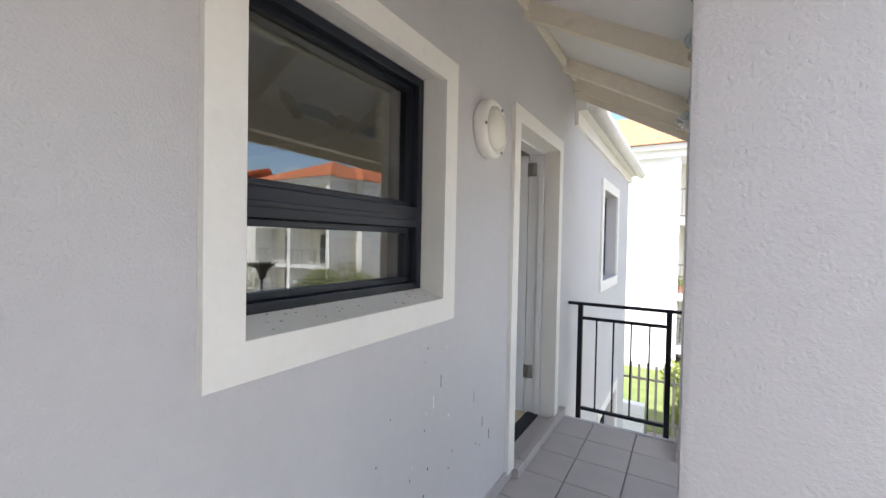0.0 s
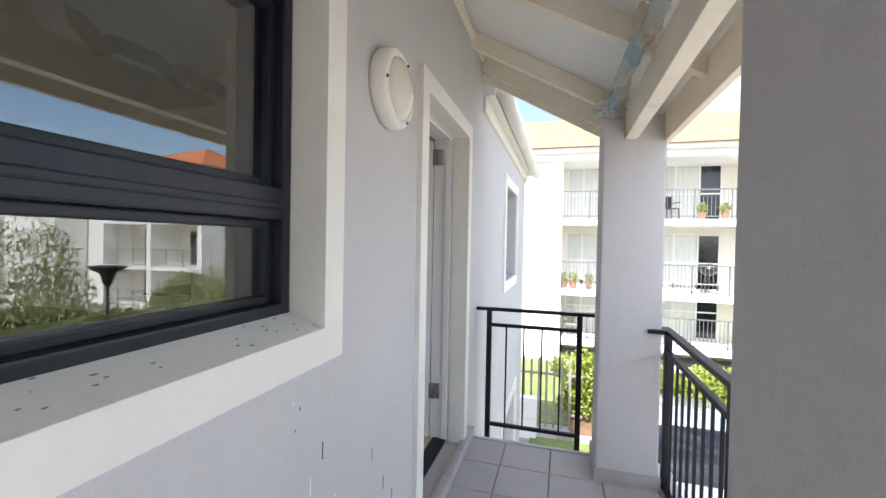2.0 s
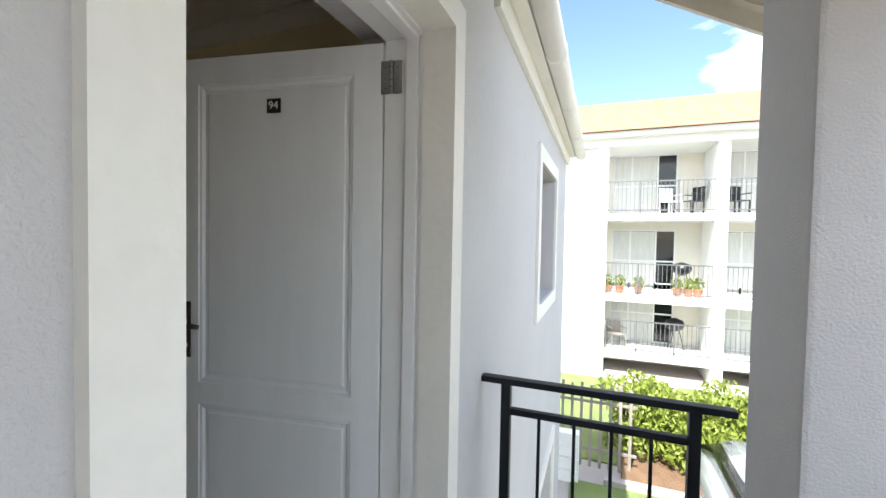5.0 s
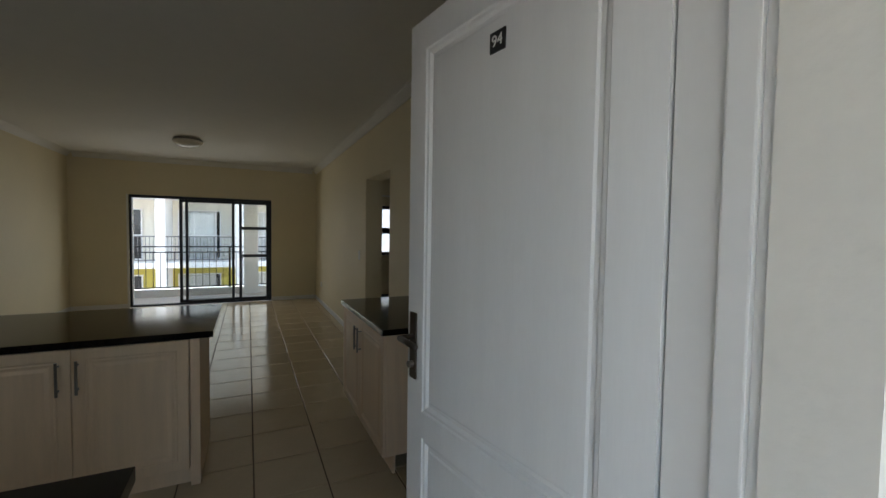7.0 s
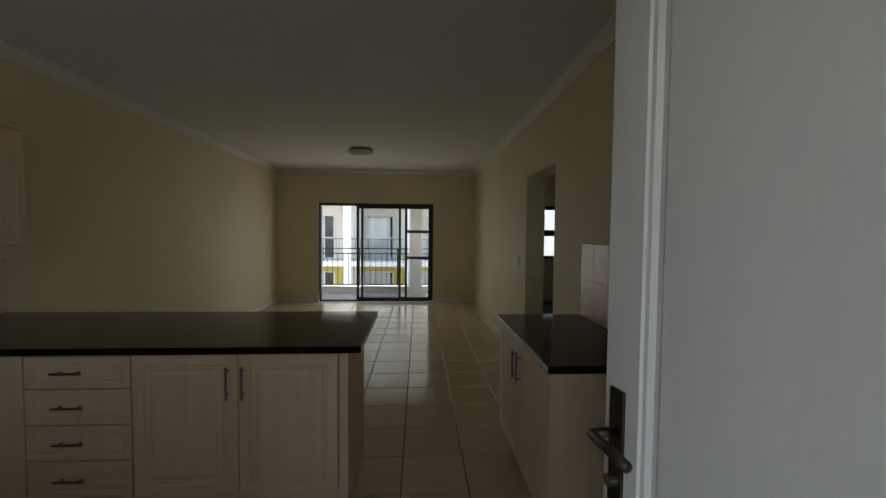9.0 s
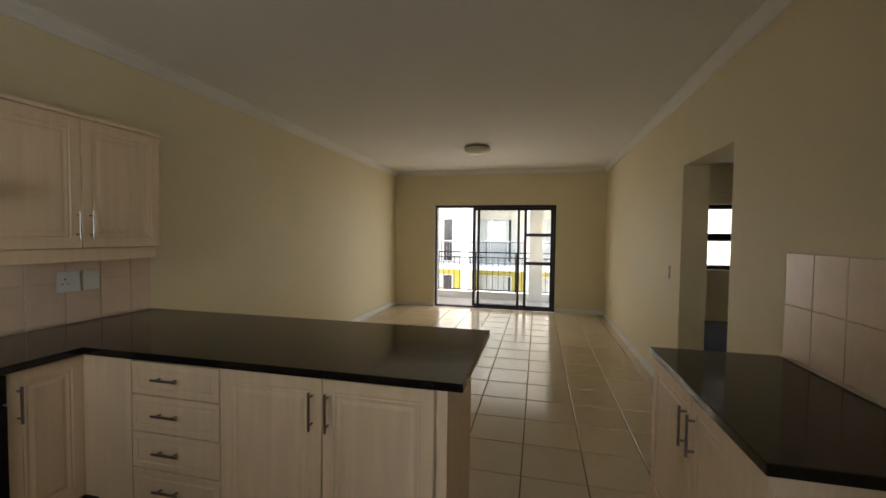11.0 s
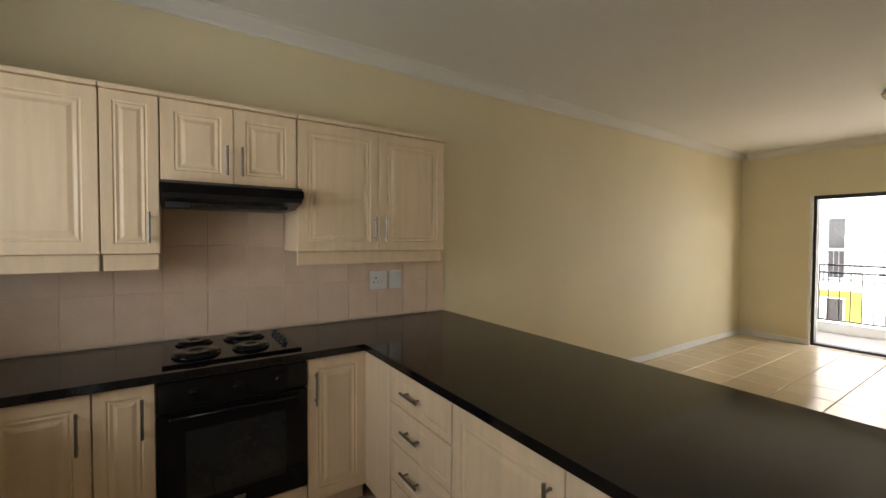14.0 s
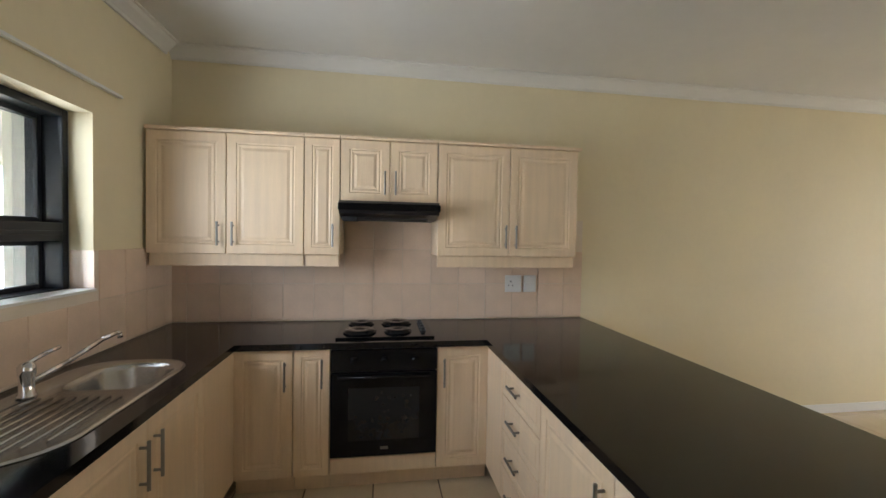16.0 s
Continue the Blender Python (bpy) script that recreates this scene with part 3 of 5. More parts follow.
part("lever", bm, M_HANDLE, plate, "", True)
bm = bmesh.new()
cyl(bm, (LW - 0.036, OUT + 0.004, 1.0), (LW - 0.036, OUT + 0.02, 1.0), 0.011)
bmesh.ops.transform(bm, matrix=ML, verts=bm.verts)
part("key_cylinder", bm, M_STEEL, plate)
bm = bmesh.new()
tube(bm, [(LW - 0.036, -OUT - 0.004, 1.085), (LW - 0.036, -OUT - 0.05, 1.085), (LW - 0.14, -OUT - 0.052, 1.08)], 0.009)
box(bm, LW - 0.055, LW - 0.018, -OUT - 0.006, -OUT, 0.955, 1.16, 0.003)
bmesh.ops.transform(bm, matrix=ML, verts=bm.verts)
part("inner_handle", bm, M_HANDLE, leaf)
for hz in (0.27, 1.865):
    bm = bmesh.new()
    box(bm, 0.0, 0.030, OUT, OUT + 0.003, hz, hz + 0.105, 0.001)
    box(bm, -0.042, -0.012, OUT, OUT + 0.003, hz, hz + 0.105, 0.001)
    for k in range(5):
        cyl(bm, (-0.006, OUT + 0.005, hz + 0.021 * k + 0.001), (-0.006, OUT + 0.005, hz + 0.021 * k + 0.020), 0.007, 10)
    for sx in (0.016, -0.024):
        for k in range(3):
            cyl(bm, (sx, OUT + 0.001, hz + 0.02 + 0.033 * k), (sx, OUT + 0.005, hz + 0.02 + 0.033 * k), 0.004, 8)
    bmesh.ops.transform(bm, matrix=ML @ pose(-0.025, 0.001, 0), verts=bm.verts)
    part("hinge", bm, M_SINK, leaf, "steel butt hinge")
bm = bmesh.new()
PX, PZ = 0.398, 1.852
box(bm, PX - 0.026, PX + 0.026, OUT - 0.008, OUT - 0.004, PZ - 0.024, PZ + 0.024, 0.001, ML)
nplate = part("number_plate", bm, M_BLACKPLASTIC, leaf, "small black number plate")
txt = bpy.data.curves.new("number", 'FONT')
txt.body, txt.size, txt.align_x, txt.align_y, txt.extrude = "94", 0.038, 'CENTER', 'CENTER', 0.0006
tob = new("number", txt)
dg = bpy.context.evaluated_depsgraph_get()
bm = bmesh.new()
bm.from_mesh(tob.evaluated_get(dg).to_mesh())
bpy.data.objects.remove(tob)
bmesh.ops.transform(bm, matrix=ML @ pose(PX, OUT - 0.0032, PZ, 90, 0, 180), verts=bm.verts)
part("number", bm, M_PLASTIC, nplate, "white numerals 94")

# ---- worktops and cabinets ----
CT, CB = 0.86, 0.825
bm = bmesh.new()
lattice(bm, [-3.25, -2.3405, -0.954, -0.84, -0.52, XI - 0.006], [0.012, 0.635, 0.91, 1.25, 2.47, 2.535],
        lambda x, y: (x < -2.34 or y < 0.635 or (x > -0.954 and y < 2.47)) and not (-0.84 < x < -0.52 and 0.91 < y < 1.25), CB, CT, Matrix.Identity(4))
solo("worktop", bm, M_GRANITE, "polished black granite worktop in a U shape", "worktop")
solo("worktop", B(-3.126, -2.0, 3.39, YN - 0.012, CB, CT, bev=0.006), M_GRANITE, "short polished black granite worktop by the entrance", "worktop")

RAISED = [(0.052, 0.0), (0.056, 0.004), (0.060, 0.0045), (0.066, 0.002), (0.078, 0.0055), (0.082, 0.0055), (0.098, 0.001), (0.10, 0.001)]
DRAWER = [(0.030, 0.0), (0.034, 0.004), (0.044, 0.001), (0.046, 0.001)]


def bar_handle(w, z0, z1, m, parent, flat=False):
    """Bar handle on a front, standing at local x = w from z0 to z1; or lying, centred on w, when flat."""
    bm = bmesh.new()
    if flat:
        cyl(bm, (w - 0.07, -0.028, z0), (w + 0.07, -0.028, z0), 0.006, 10)
        for d in (-0.045, 0.045):
            cyl(bm, (w + d, 0.0, z0), (w + d, -0.028, z0), 0.005, 8)
    else:
        cyl(bm, (w, -0.028, z0), (w, -0.028, z1), 0.006, 10)
        for z in (z0 + 0.022, z1 - 0.022):
            cyl(bm, (w, 0.0, z), (w, -0.028, z), 0.005, 8)
    bmesh.ops.transform(bm, matrix=m, verts=bm.verts)
    return part("handle", bm, M_STEEL, parent, "brushed steel bar handle")


def front(t, m, w, z0, z1, handle=None, rings=RAISED, hz=None, flat=False, name="door"):
    """A door or drawer front of width w; m is the pose of the lower corner at floor level, front towards local -y."""
    bm = bmesh.new()
    panel(bm, w - 0.004, z1 - z0 - 0.004, 0.018, rings if w > 0.23 else [(i * min(1, w / 0.26), d) for i, d in rings], m @ pose(0.002, -0.019, z0 + 0.002))
    d = part(name, bm, M_CABINET, t)
    if handle is not None:
        bar_handle(handle, *(hz if hz else (z0, z1)), m @ pose(0, -0.019, 0), d, flat)
    return d


def cabinet(name, m, w, depth, z0, z1, label, group, kick=True):
    """Carcass of a cabinet; m is the pose of its front lower corner at floor level."""
    o = m.translation
    t = thing(name, (o.x, o.y, 0 if kick else z0), label, "cabinet", group)
    bm = bmesh.new()
    box(bm, 0.001, w - 0.001, 0, depth, z0, z1, 0, m)
    part("body", bm, M_CABINET, t)
    if kick:
        bm = bmesh.new()
        box(bm, 0.001, w - 0.001, 0.045, 0.06, 0.0, z0, 0, m)
        part("kickboard", bm, M_CABINET, t)
    return t


BZ0, BZ1 = 0.105, 0.82
G1 = "base cabinets of the kitchen"
# south run faces +y: local x runs towards -x
def south(x):
    return pose(x, 0.592, 0, 0, 0, 180)


t = cabinet("base_cabinet", south(-0.935), 0.315, 0.57, BZ0, BZ1, "pale limed wood base cabinet in the corner", G1)
front(t, south(-0.935), 0.315, BZ0, BZ1, 0.275, hz=(0.60, 0.76))
t = cabinet("base_cabinet", south(-1.251), 0.198, 0.57, BZ0, BZ1, "narrow pale limed wood base cabinet beside the oven", G1)
front(t, south(-1.251), 0.198, BZ0, BZ1, 0.155, hz=(0.61, 0.77))
t = cabinet("base_cabinet", south(-2.052), 0.315, 0.57, BZ0, BZ1, "pale limed wood base cabinet beside the oven", G1)
front(t, south(-2.052), 0.31, BZ0, BZ1, 0.04, hz=(0.59, 0.755))
# oven housing and oven
t = cabinet("oven_housing", south(-1.45), 0.601, 0.05, BZ0, 0.195, "pale limed wood panel under the oven", G1)
front(t, south(-1.45), 0.601, BZ0, 0.2, None, [(0.004, 0)], name="panel")
ov = thing("oven", (-1.75, 0.6, 0.2), "black built-in electric oven with glass door", "oven")
part("body", B(-2.045, -1.455, 0.03, 0.605, 0.205, 0.818), M_BLACKPLASTIC, ov)
part("control_panel", B(-2.05, -1.452, 0.605, 0.622, 0.695, 0.815, bev=0.004), M_BLACK, ov, "black control panel")
od = part("oven_door", B(-2.05, -1.452, 0.605, 0.625, 0.208, 0.685, bev=0.005), M_BLACK, ov, "black glass oven door")
part("window", B(-1.95, -1.55, 0.625, 0.627, 0.30, 0.60, bev=0.0008), M_WINDARK, od, "dark glass oven window")
part("maker_mark", B(-1.775, -1.73, 0.625, 0.6265, 0.245, 0.262), M_STEEL, od)
bm = bmesh.new()
tube(bm, [(-2.0, 0.622, 0.668), (-2.0, 0.655, 0.668), (-1.50, 0.655, 0.668), (-1.50, 0.622, 0.668)], 0.009)
part("door_handle", bm, M_BLACK, od, "", True)
for kx in (-1.58, -1.75, -1.92):
    bm = bmesh.new()
    lathe(bm, [(0.024, 0), (0.024, 0.008), (0.018, 0.010), (0.016, 0.026), (0.014, 0.028)], 18, pose(kx, 0.622, 0.757, -90))
    box(bm, kx - 0.003, kx + 0.003, 0.648, 0.654, 0.742, 0.772)
    part("knob", bm, M_BLACK, ov)
hob = thing("hob", (-1.75, 0.33, CT), "black four-plate electric hob set in the worktop", "hob")
part("tray", B(-2.04, -1.47, 0.075, 0.565, CT + 0.001, CT + 0.012, bev=0.004), M_BLACK, hob)
for hx, hy, r in ((-1.60, 0.20, 0.075), (-1.83, 0.20, 0.092), (-1.60, 0.43, 0.092), (-1.83, 0.43, 0.075)):
    bm = bmesh.new()
    lathe(bm, [(r + 0.008, 0), (r + 0.008, 0.006), (r, 0.008), (r - 0.002, 0.017), (r * 0.35, 0.018), (r * 0.30, 0.014), (0.004, 0.014)], 28, pose(hx, hy, CT + 0.012))
    part("hot_plate", bm, M_BLACK, hob, "", True)
for k in range(4):
    bm = bmesh.new()
    lathe(bm, [(0.019, 0), (0.019, 0.006), (0.014, 0.008), (0.013, 0.022), (0.011, 0.024)], 16, pose(-1.985, 0.20 + 0.075 * k, CT + 0.012))
    part("knob", bm, M_BLACKPLASTIC, hob)
# peninsula faces +x: local x runs towards +y
def pen(y):
    return pose(-2.372, y, 0, 0, 0, 90)


t = cabinet("base_cabinet", pen(0.612), 0.30, 0.56, BZ0, BZ1, "pale limed wood blind corner panel cabinet", G1)
front(t, pen(0.612), 0.30, BZ0, BZ1, None, [(0.004, 0)], name="panel")
t = cabinet("drawer_unit", pen(0.913), 0.50, 0.56, BZ0, BZ1, "pale limed wood unit of four drawers", G1)
for z0, z1 in ((0.655, 0.815), (0.475, 0.653), (0.295, 0.473), (0.107, 0.293)):
    front(t, pen(0.913), 0.50, z0, z1, 0.215, DRAWER, hz=((z0 + z1) / 2 + 0.005, 0), flat=True, name="drawer")
t = cabinet("base_cabinet", pen(1.414), 1.005, 0.56, BZ0, BZ1, "pale limed wood two-door base cabinet", G1)
front(t, pen(1.414), 0.512, BZ0, BZ1, 0.465, hz=(0.60, 0.765))
front(t, pen(1.926), 0.492, BZ0, BZ1, 0.028, hz=(0.60, 0.765))
solo("end_panel", B(-2.95, -2.372, 2.421, 2.468, 0.0, CB - 0.002, bev=0.003), M_CABINET, "pale wood end panel of the peninsula", "panel")
solo("back_panel", B(-2.97, -2.952, 0.0, 2.468, 0.0, CB - 0.002, bev=0.003), M_CABINET, "pale wood back panel of the peninsula", "panel")
# east run faces -x: local x runs towards -y
def east(y):
    return pose(-0.925, y, 0, 0, 0, -90)


t = cabinet("base_cabinet", east(0.99), 0.395, 0.56, BZ0, 0.68, "pale limed wood corner panel cabinet by the sink", G1)
front(t, east(0.99), 0.395, BZ0, BZ1, None, [(0.004, 0)], name="panel")
t = cabinet("base_cabinet", east(1.87), 0.88, 0.56, BZ0, 0.68, "pale limed wood two-door sink cabinet", G1)
front(t, east(1.87), 0.44, BZ0, BZ1 - 0.0, 0.395, hz=(0.60, 0.765))
front(t, east(1.43), 0.44, BZ0, BZ1 - 0.0, 0.04, hz=(0.60, 0.765))
solo("end_panel", B(-0.925, XI - 0.006, 2.43, 2.452, 0.0, CB - 0.002, bev=0.003), M_CABINET, "pale wood end panel beside the appliance space", "panel")
# entrance cabinet faces -y
north = pose(-3.10, 3.425, 0, 0, 0, 0)
t = cabinet("base_cabinet", north, 1.075, 0.55, BZ0, BZ1, "pale limed wood two-door cabinet by the entrance", G1)
front(t, north, 0.53, BZ0, BZ1, 0.485, hz=(0.59, 0.755))
front(t, north @ pose(0.532, 0, 0), 0.54, BZ0, BZ1, 0.04, hz=(0.59, 0.755))

# wall cabinets
G2 = "wall cabinets of the kitchen"
UF = 0.322
def upper(x):
    return pose(x, UF, 0, 0, 0, 180)


def wall_unit(x0, x1, z0, z1, doors, label, pelmet):
    t = cabinet("wall_cabinet", upper(x0), x0 - x1, UF - 0.012, z0, z1, label, G2, kick=False)
    for dx, w, hx, hz in doors:
        front(t, upper(x0 - dx), w, z0, z1, hx, hz=hz)
    part("cornice", B(x1 - 0.02 if x1 < -3 else x1, x0, UF - 0.03, UF + 0.035, z1 + 0.002, z1 + 0.022, bev=0.006), M_CABINET, t)
    if pelmet:
        part("pelmet", B(x1 + 0.006, x0 - 0.006, UF - 0.03, UF - 0.008, z0 - 0.075, z0 - 0.001, bev=0.004), M_CABINET, t)
    return t


UZ0, UZ1 = 1.335, 2.05
wall_unit(-0.372, -1.252, UZ0, UZ1, [(0.0, 0.436, 0.395, (1.385, 1.525)), (0.437, 0.443, 0.04, (1.385, 1.525))], "pale limed wood two-door wall cabinet", True)
wall_unit(-1.254, -1.466, UZ0, UZ1, [(0.0, 0.212, 0.172, (1.385, 1.525))], "narrow pale limed wood wall cabinet", True)
wall_unit(-1.468, -2.074, 1.668, UZ1, [(0.0, 0.302, 0.272, (1.715, 1.86)), (0.303, 0.303, 0.035, (1.715, 1.86))], "short pale wood wall cabinet over the cooker hood", False)
wall_unit(-2.078, -3.03, UZ0, UZ1, [(0.0, 0.478, 0.45, (1.39, 1.54)), (0.479, 0.473, 0.04, (1.39, 1.54))], "wide pale limed wood wall cabinet", True)

# cooker hood
hd = thing("cooker_hood", (-1.77, 0.2, 1.56), "black slim cooker hood under a wall cabinet", "cooker hood")
bm = bmesh.new()
prof = [(0.012, 1.665), (0.45, 1.665), (0.475, 1.652), (0.48, 1.61), (0.462, 1.588), (0.30, 1.56), (0.012, 1.56)]
ends = [[bm.verts.new((x, y, z)) for y, z in prof] for x in (-2.07, -1.472)]
for k in range(len(prof)):
    j = (k + 1) % len(prof)
    bm.faces.new((ends[0][k], ends[0][j], ends[1][j], ends[1][k]))
bm.faces.new(ends[0])
bm.faces.new(ends[1])
part("body", bm, M_BLACKPLASTIC, hd)
part("visor", B(-2.075, -1.468, 0.474, 0.490, 1.607, 1.648, bev=0.006), M_BLACK, hd, "glossy black front visor")
tagged(part("filter", boxes([(-2.0 + 0.012 * k, -1.994 + 0.012 * k, 0.31, 0.455, 1.553, 1.566) for k in range(38)]), M_DARK, hd, "slotted grease filter"), kind="stuff")
part("light_cover", B(-1.58, -1.49, 0.32, 0.44, 1.545, 1.570, bev=0.004), M_DARK, hd, "dim lamp cover")

# ---- sockets, switches ----


def faceplate(name, loc, rz, w, h, kind, label, cat):
    """Wall plate with its face towards local -y."""
    m = pose(*loc, 0, 0, rz)
    t = thing(name, loc, label, cat)
    bm = bmesh.new()
    box(bm, -w / 2, w / 2, -0.011, 0, -h / 2, h / 2, 0.003, m)
    p = part("faceplate", bm, M_PLASTIC, t)
    if kind == "socket":
        # Solid near-black discs; the shade inside the holes is put into their colour.
        for dx, dz, r in ((-0.02, 0.016, 0.0055), (-0.036, -0.012, 0.0045), (-0.004, -0.012, 0.0045)):
            bm = bmesh.new()
            cyl(bm, (dx, -0.0118, dz), (dx, -0.009, dz), r, 12)
            bmesh.ops.transform(bm, matrix=m, verts=bm.verts)
            part("pin_hole_disc", bm, M_DARK, p)
        bm = bmesh.new()
        box(bm, 0.02, 0.046, -0.017, -0.010, -0.013, 0.003, 0.002, m)
        part("rocker", bm, M_PLASTIC, t)
    elif kind == "isolator":
        bm = bmesh.new()
        box(bm, -w * 0.36, w * 0.36, -0.014, -0.010, -h * 0.40, h * 0.40, 0.002, m)
        part("cover", bm, M_PLASTIC, t)
    else:
        for dz in kind:
            bm = bmesh.new()
            box(bm, -0.012, 0.012, -0.016, -0.010, dz - 0.011, dz + 0.011, 0.002, m)
            part("rocker", bm, M_PLASTIC, t)
    return t


faceplate("wall_socket", (-2.70, 0.012, 1.12), 180, 0.125, 0.125, "socket", "white square three-pin wall socket on tiles", "socket")
faceplate("isolator_switch", (-2.829, 0.012, 1.12), 180, 0.095, 0.125, "isolator", "white blank wall plate on tiles", "switch")
faceplate("wall_socket", (-2.40, YN - 0.012, 1.145), 0, 0.125, 0.125, "socket", "white three-pin wall socket above entrance worktop", "socket")
faceplate("light_switch", (-4.925, YN, 1.115), 0, 0.05, 0.12, (0.03, -0.03), "slim white light switch on cream wall", "switch")
faceplate("wall_socket", (-7.9, YN, 0.38), 0, 0.10, 0.10, "isolator", "white low wall socket on cream wall", "socket")

# ---- ceiling lamp ----
cl = thing("ceiling_lamp", (-6.52, 1.955, CEIL), "round frosted glass ceiling lamp", "ceiling lamp")
bm = bmesh.new()
lathe(bm, [(0.165, 0), (0.175, -0.012), (0.172, -0.03), (0.16, -0.036)], 32, pose(-6.52, 1.955, CEIL))
part("base_ring", bm, M_STEEL, cl, "", True)
bm = bmesh.new()
lathe(bm, [(0.185, -0.03), (0.18, -0.05), (0.15, -0.085), (0.10, -0.11), (0.05, -0.122), (0.012, -0.125)], 32, pose(-6.52, 1.955, CEIL))
part("shade", bm, M_OPAL, cl, "frosted glass bowl shade", True)

# ---- sink and tap ----
sk = thing("sink", (-0.66, 1.35, CT), "stainless steel sink with ribbed drainer", "sink")


def rounded(x0, x1, y0, y1, r0, r1, n=8):
    """Outline of a rectangle with corner radius r0 at the y0 end and r1 at the y1 end."""
    pts = []
    for cx, cy, r, a in ((x1 - r0, y0 + r0, r0, -90), (x1 - r1, y1 - r1, r1, 0), (x0 + r1, y1 - r1, r1, 90), (x0 + r0, y0 + r0, r0, 180)):
        for k in range(n + 1):
            q = radians(a + 90 * k / n)
            pts.append((cx + r * math.cos(q), cy + r * math.sin(q)))
    return pts


def loft(bm, loops, close=True):
    rs = [[bm.verts.new((x, y, z)) for x, y in pts] for pts, z in loops]
    for a, b in zip(rs, rs[1:]):
        for k in range(len(a)):
            bm.faces.new((a[k], a[(k + 1) % len(a)], b[(k + 1) % len(b)], b[k]))
    if close:
        bm.faces.new(rs[-1])


SX0, SX1, SY0, SY1 = -0.875, -0.425, 0.87, 1.80
bm = bmesh.new()
loft(bm, [(rounded(SX0, SX1, SY0, SY1, 0.16, 0.20), CT + 0.0008), (rounded(SX0 + 0.003, SX1 - 0.003, SY0 + 0.003, SY1 - 0.003, 0.158, 0.198), CT + 0.006),
          (rounded(SX0 + 0.012, SX1 - 0.012, SY0 + 0.012, SY1 - 0.012, 0.15, 0.19), CT + 0.0065),
          (rounded(SX0 + 0.02, SX1 - 0.02, SY0 + 0.02, SY1 - 0.02, 0.142, 0.182), CT + 0.002),
          (rounded(-0.84, -0.52, 0.91, 1.25, 0.12, 0.08), CT + 0.002), (rounded(-0.832, -0.528, 0.918, 1.242, 0.115, 0.075), CT - 0.004),
          (rounded(-0.822, -0.538, 0.928, 1.232, 0.11, 0.07), CT - 0.02), (rounded(-0.815, -0.545, 0.935, 1.225, 0.105, 0.068), CT - 0.125),
          (rounded(-0.79, -0.57, 0.96, 1.20, 0.085, 0.05), CT - 0.145)])
part("basin", bm, M_SINK, sk, "pressed stainless basin and drainer", True)
bm = bmesh.new()
lathe(bm, [(0.034, 0.0), (0.034, 0.003), (0.026, 0.003), (0.022, 0.001), (0.004, 0.001)], 20, pose(-0.68, 1.08, CT - 0.144))
part("drain", bm, M_STEEL, sk)
for k in range(9):
    bm = bmesh.new()
    x = -0.80 + 0.037 * k
    far = 1.735 - 0.09 * (abs(k - 4) / 4) ** 2
    cyl(bm, (x, 1.315, CT + 0.0015), (x, far, CT + 0.0015), 0.0045, 10)
    part("drainer_rib", bm, M_SINK, sk, "", True)
tp = thing("tap", (-0.49, 1.30, CT + 0.005), "chrome single-lever kitchen mixer tap", "tap")
bm = bmesh.new()
lathe(bm, [(0.028, 0), (0.028, 0.006), (0.022, 0.012), (0.022, 0.075), (0.025, 0.08), (0.025, 0.108), (0.018, 0.120), (0.005, 0.124)], 20, pose(-0.49, 1.30, CT + 0.005))
part("body", bm, M_CHROME, tp, "", True)
bm = bmesh.new()
tube(bm, [(-0.495, 1.28, CT + 0.055), (-0.52, 1.15, CT + 0.085), (-0.555, 1.02, CT + 0.135), (-0.575, 0.955, CT + 0.15), (-0.58, 0.94, CT + 0.145), (-0.58, 0.937, CT + 0.125)], 0.010)
part("spout", bm, M_CHROME, tp, "", True)
bm = bmesh.new()
tube(bm, [(-0.49, 1.30, CT + 0.12), (-0.50, 1.24, CT + 0.140), (-0.51, 1.18, CT + 0.150)], 0.008)
part("lever", bm, M_CHROME, tp, "", True)

# curtain tracks
solo("curtain_track", B(XI - 0.035, XI - 0.012, 0.56, 2.0, 2.145, 2.16, bev=0.003), M_PLASTIC, "thin white curtain track above kitchen window", "curtain track")
solo("curtain_track", boxes([(XW + 0.02, XW + 0.05, 4.6, 6.7, 2.20, 2.225)], 0.003), M_PLASTIC, "white curtain track above bedroom window", "curtain track")

# ---- corridor: columns, roof, railings, lamp ----


def column(x0, x1, y0, y1, top, label):
    t = thing("column", ((x0 + x1) / 2, (y0 + y1) / 2, CORR), label, "column", "columns of the walkway")
    part("shaft", B(x0, x1, y0, y1, CORR, top, bev=0.012), M_STUCCO, t)
    part("skirting", boxes([(x0 - 0.012, x1 + 0.012, y0 - 0.012, y0, CORR, CORR + 0.075), (x0 - 0.012, x1 + 0.012, y1, y1 + 0.012, CORR, CORR + 0.075),
                            (x0 - 0.012, x0, y0, y1, CORR, CORR + 0.075), (x1, x1 + 0.012, y0, y1, CORR, CORR + 0.075)], 0.002), M_CTILE, t, "beige tile skirting")


column(0.842, 1.175, 3.187, 3.52, 2.10, "grey textured plaster column at the walkway corner")
column(0.857, 1.195, 0.985, 1.325, 2.10, "grey textured plaster column beside the walkway")

# lean-to roof falling from the wall to the columns
ZW, SLOPE = 2.80, -0.555      # underside of the roof board at the wall, fall per metre


def roof_z(x):
    return ZW + SLOPE * x


RAFTERS = [0.1, 0.86, 1.64, 2.50, 3.36]
rf = thing("walkway_roof", (0.5, 1.2, 2.3), "lean-to walkway roof of white boards", "roof", kind="structure")


def slope_box(bm, x0, x1, y0, y1, d0, d1, bev=0.0):
    """Board that follows the roof's slope, from d0 to d1 above its underside."""
    vs = box(bm, x0, x1, y0, y1, d0, d1, bev)
    for v in vs:
        v.co.z += roof_z(v.co.x)


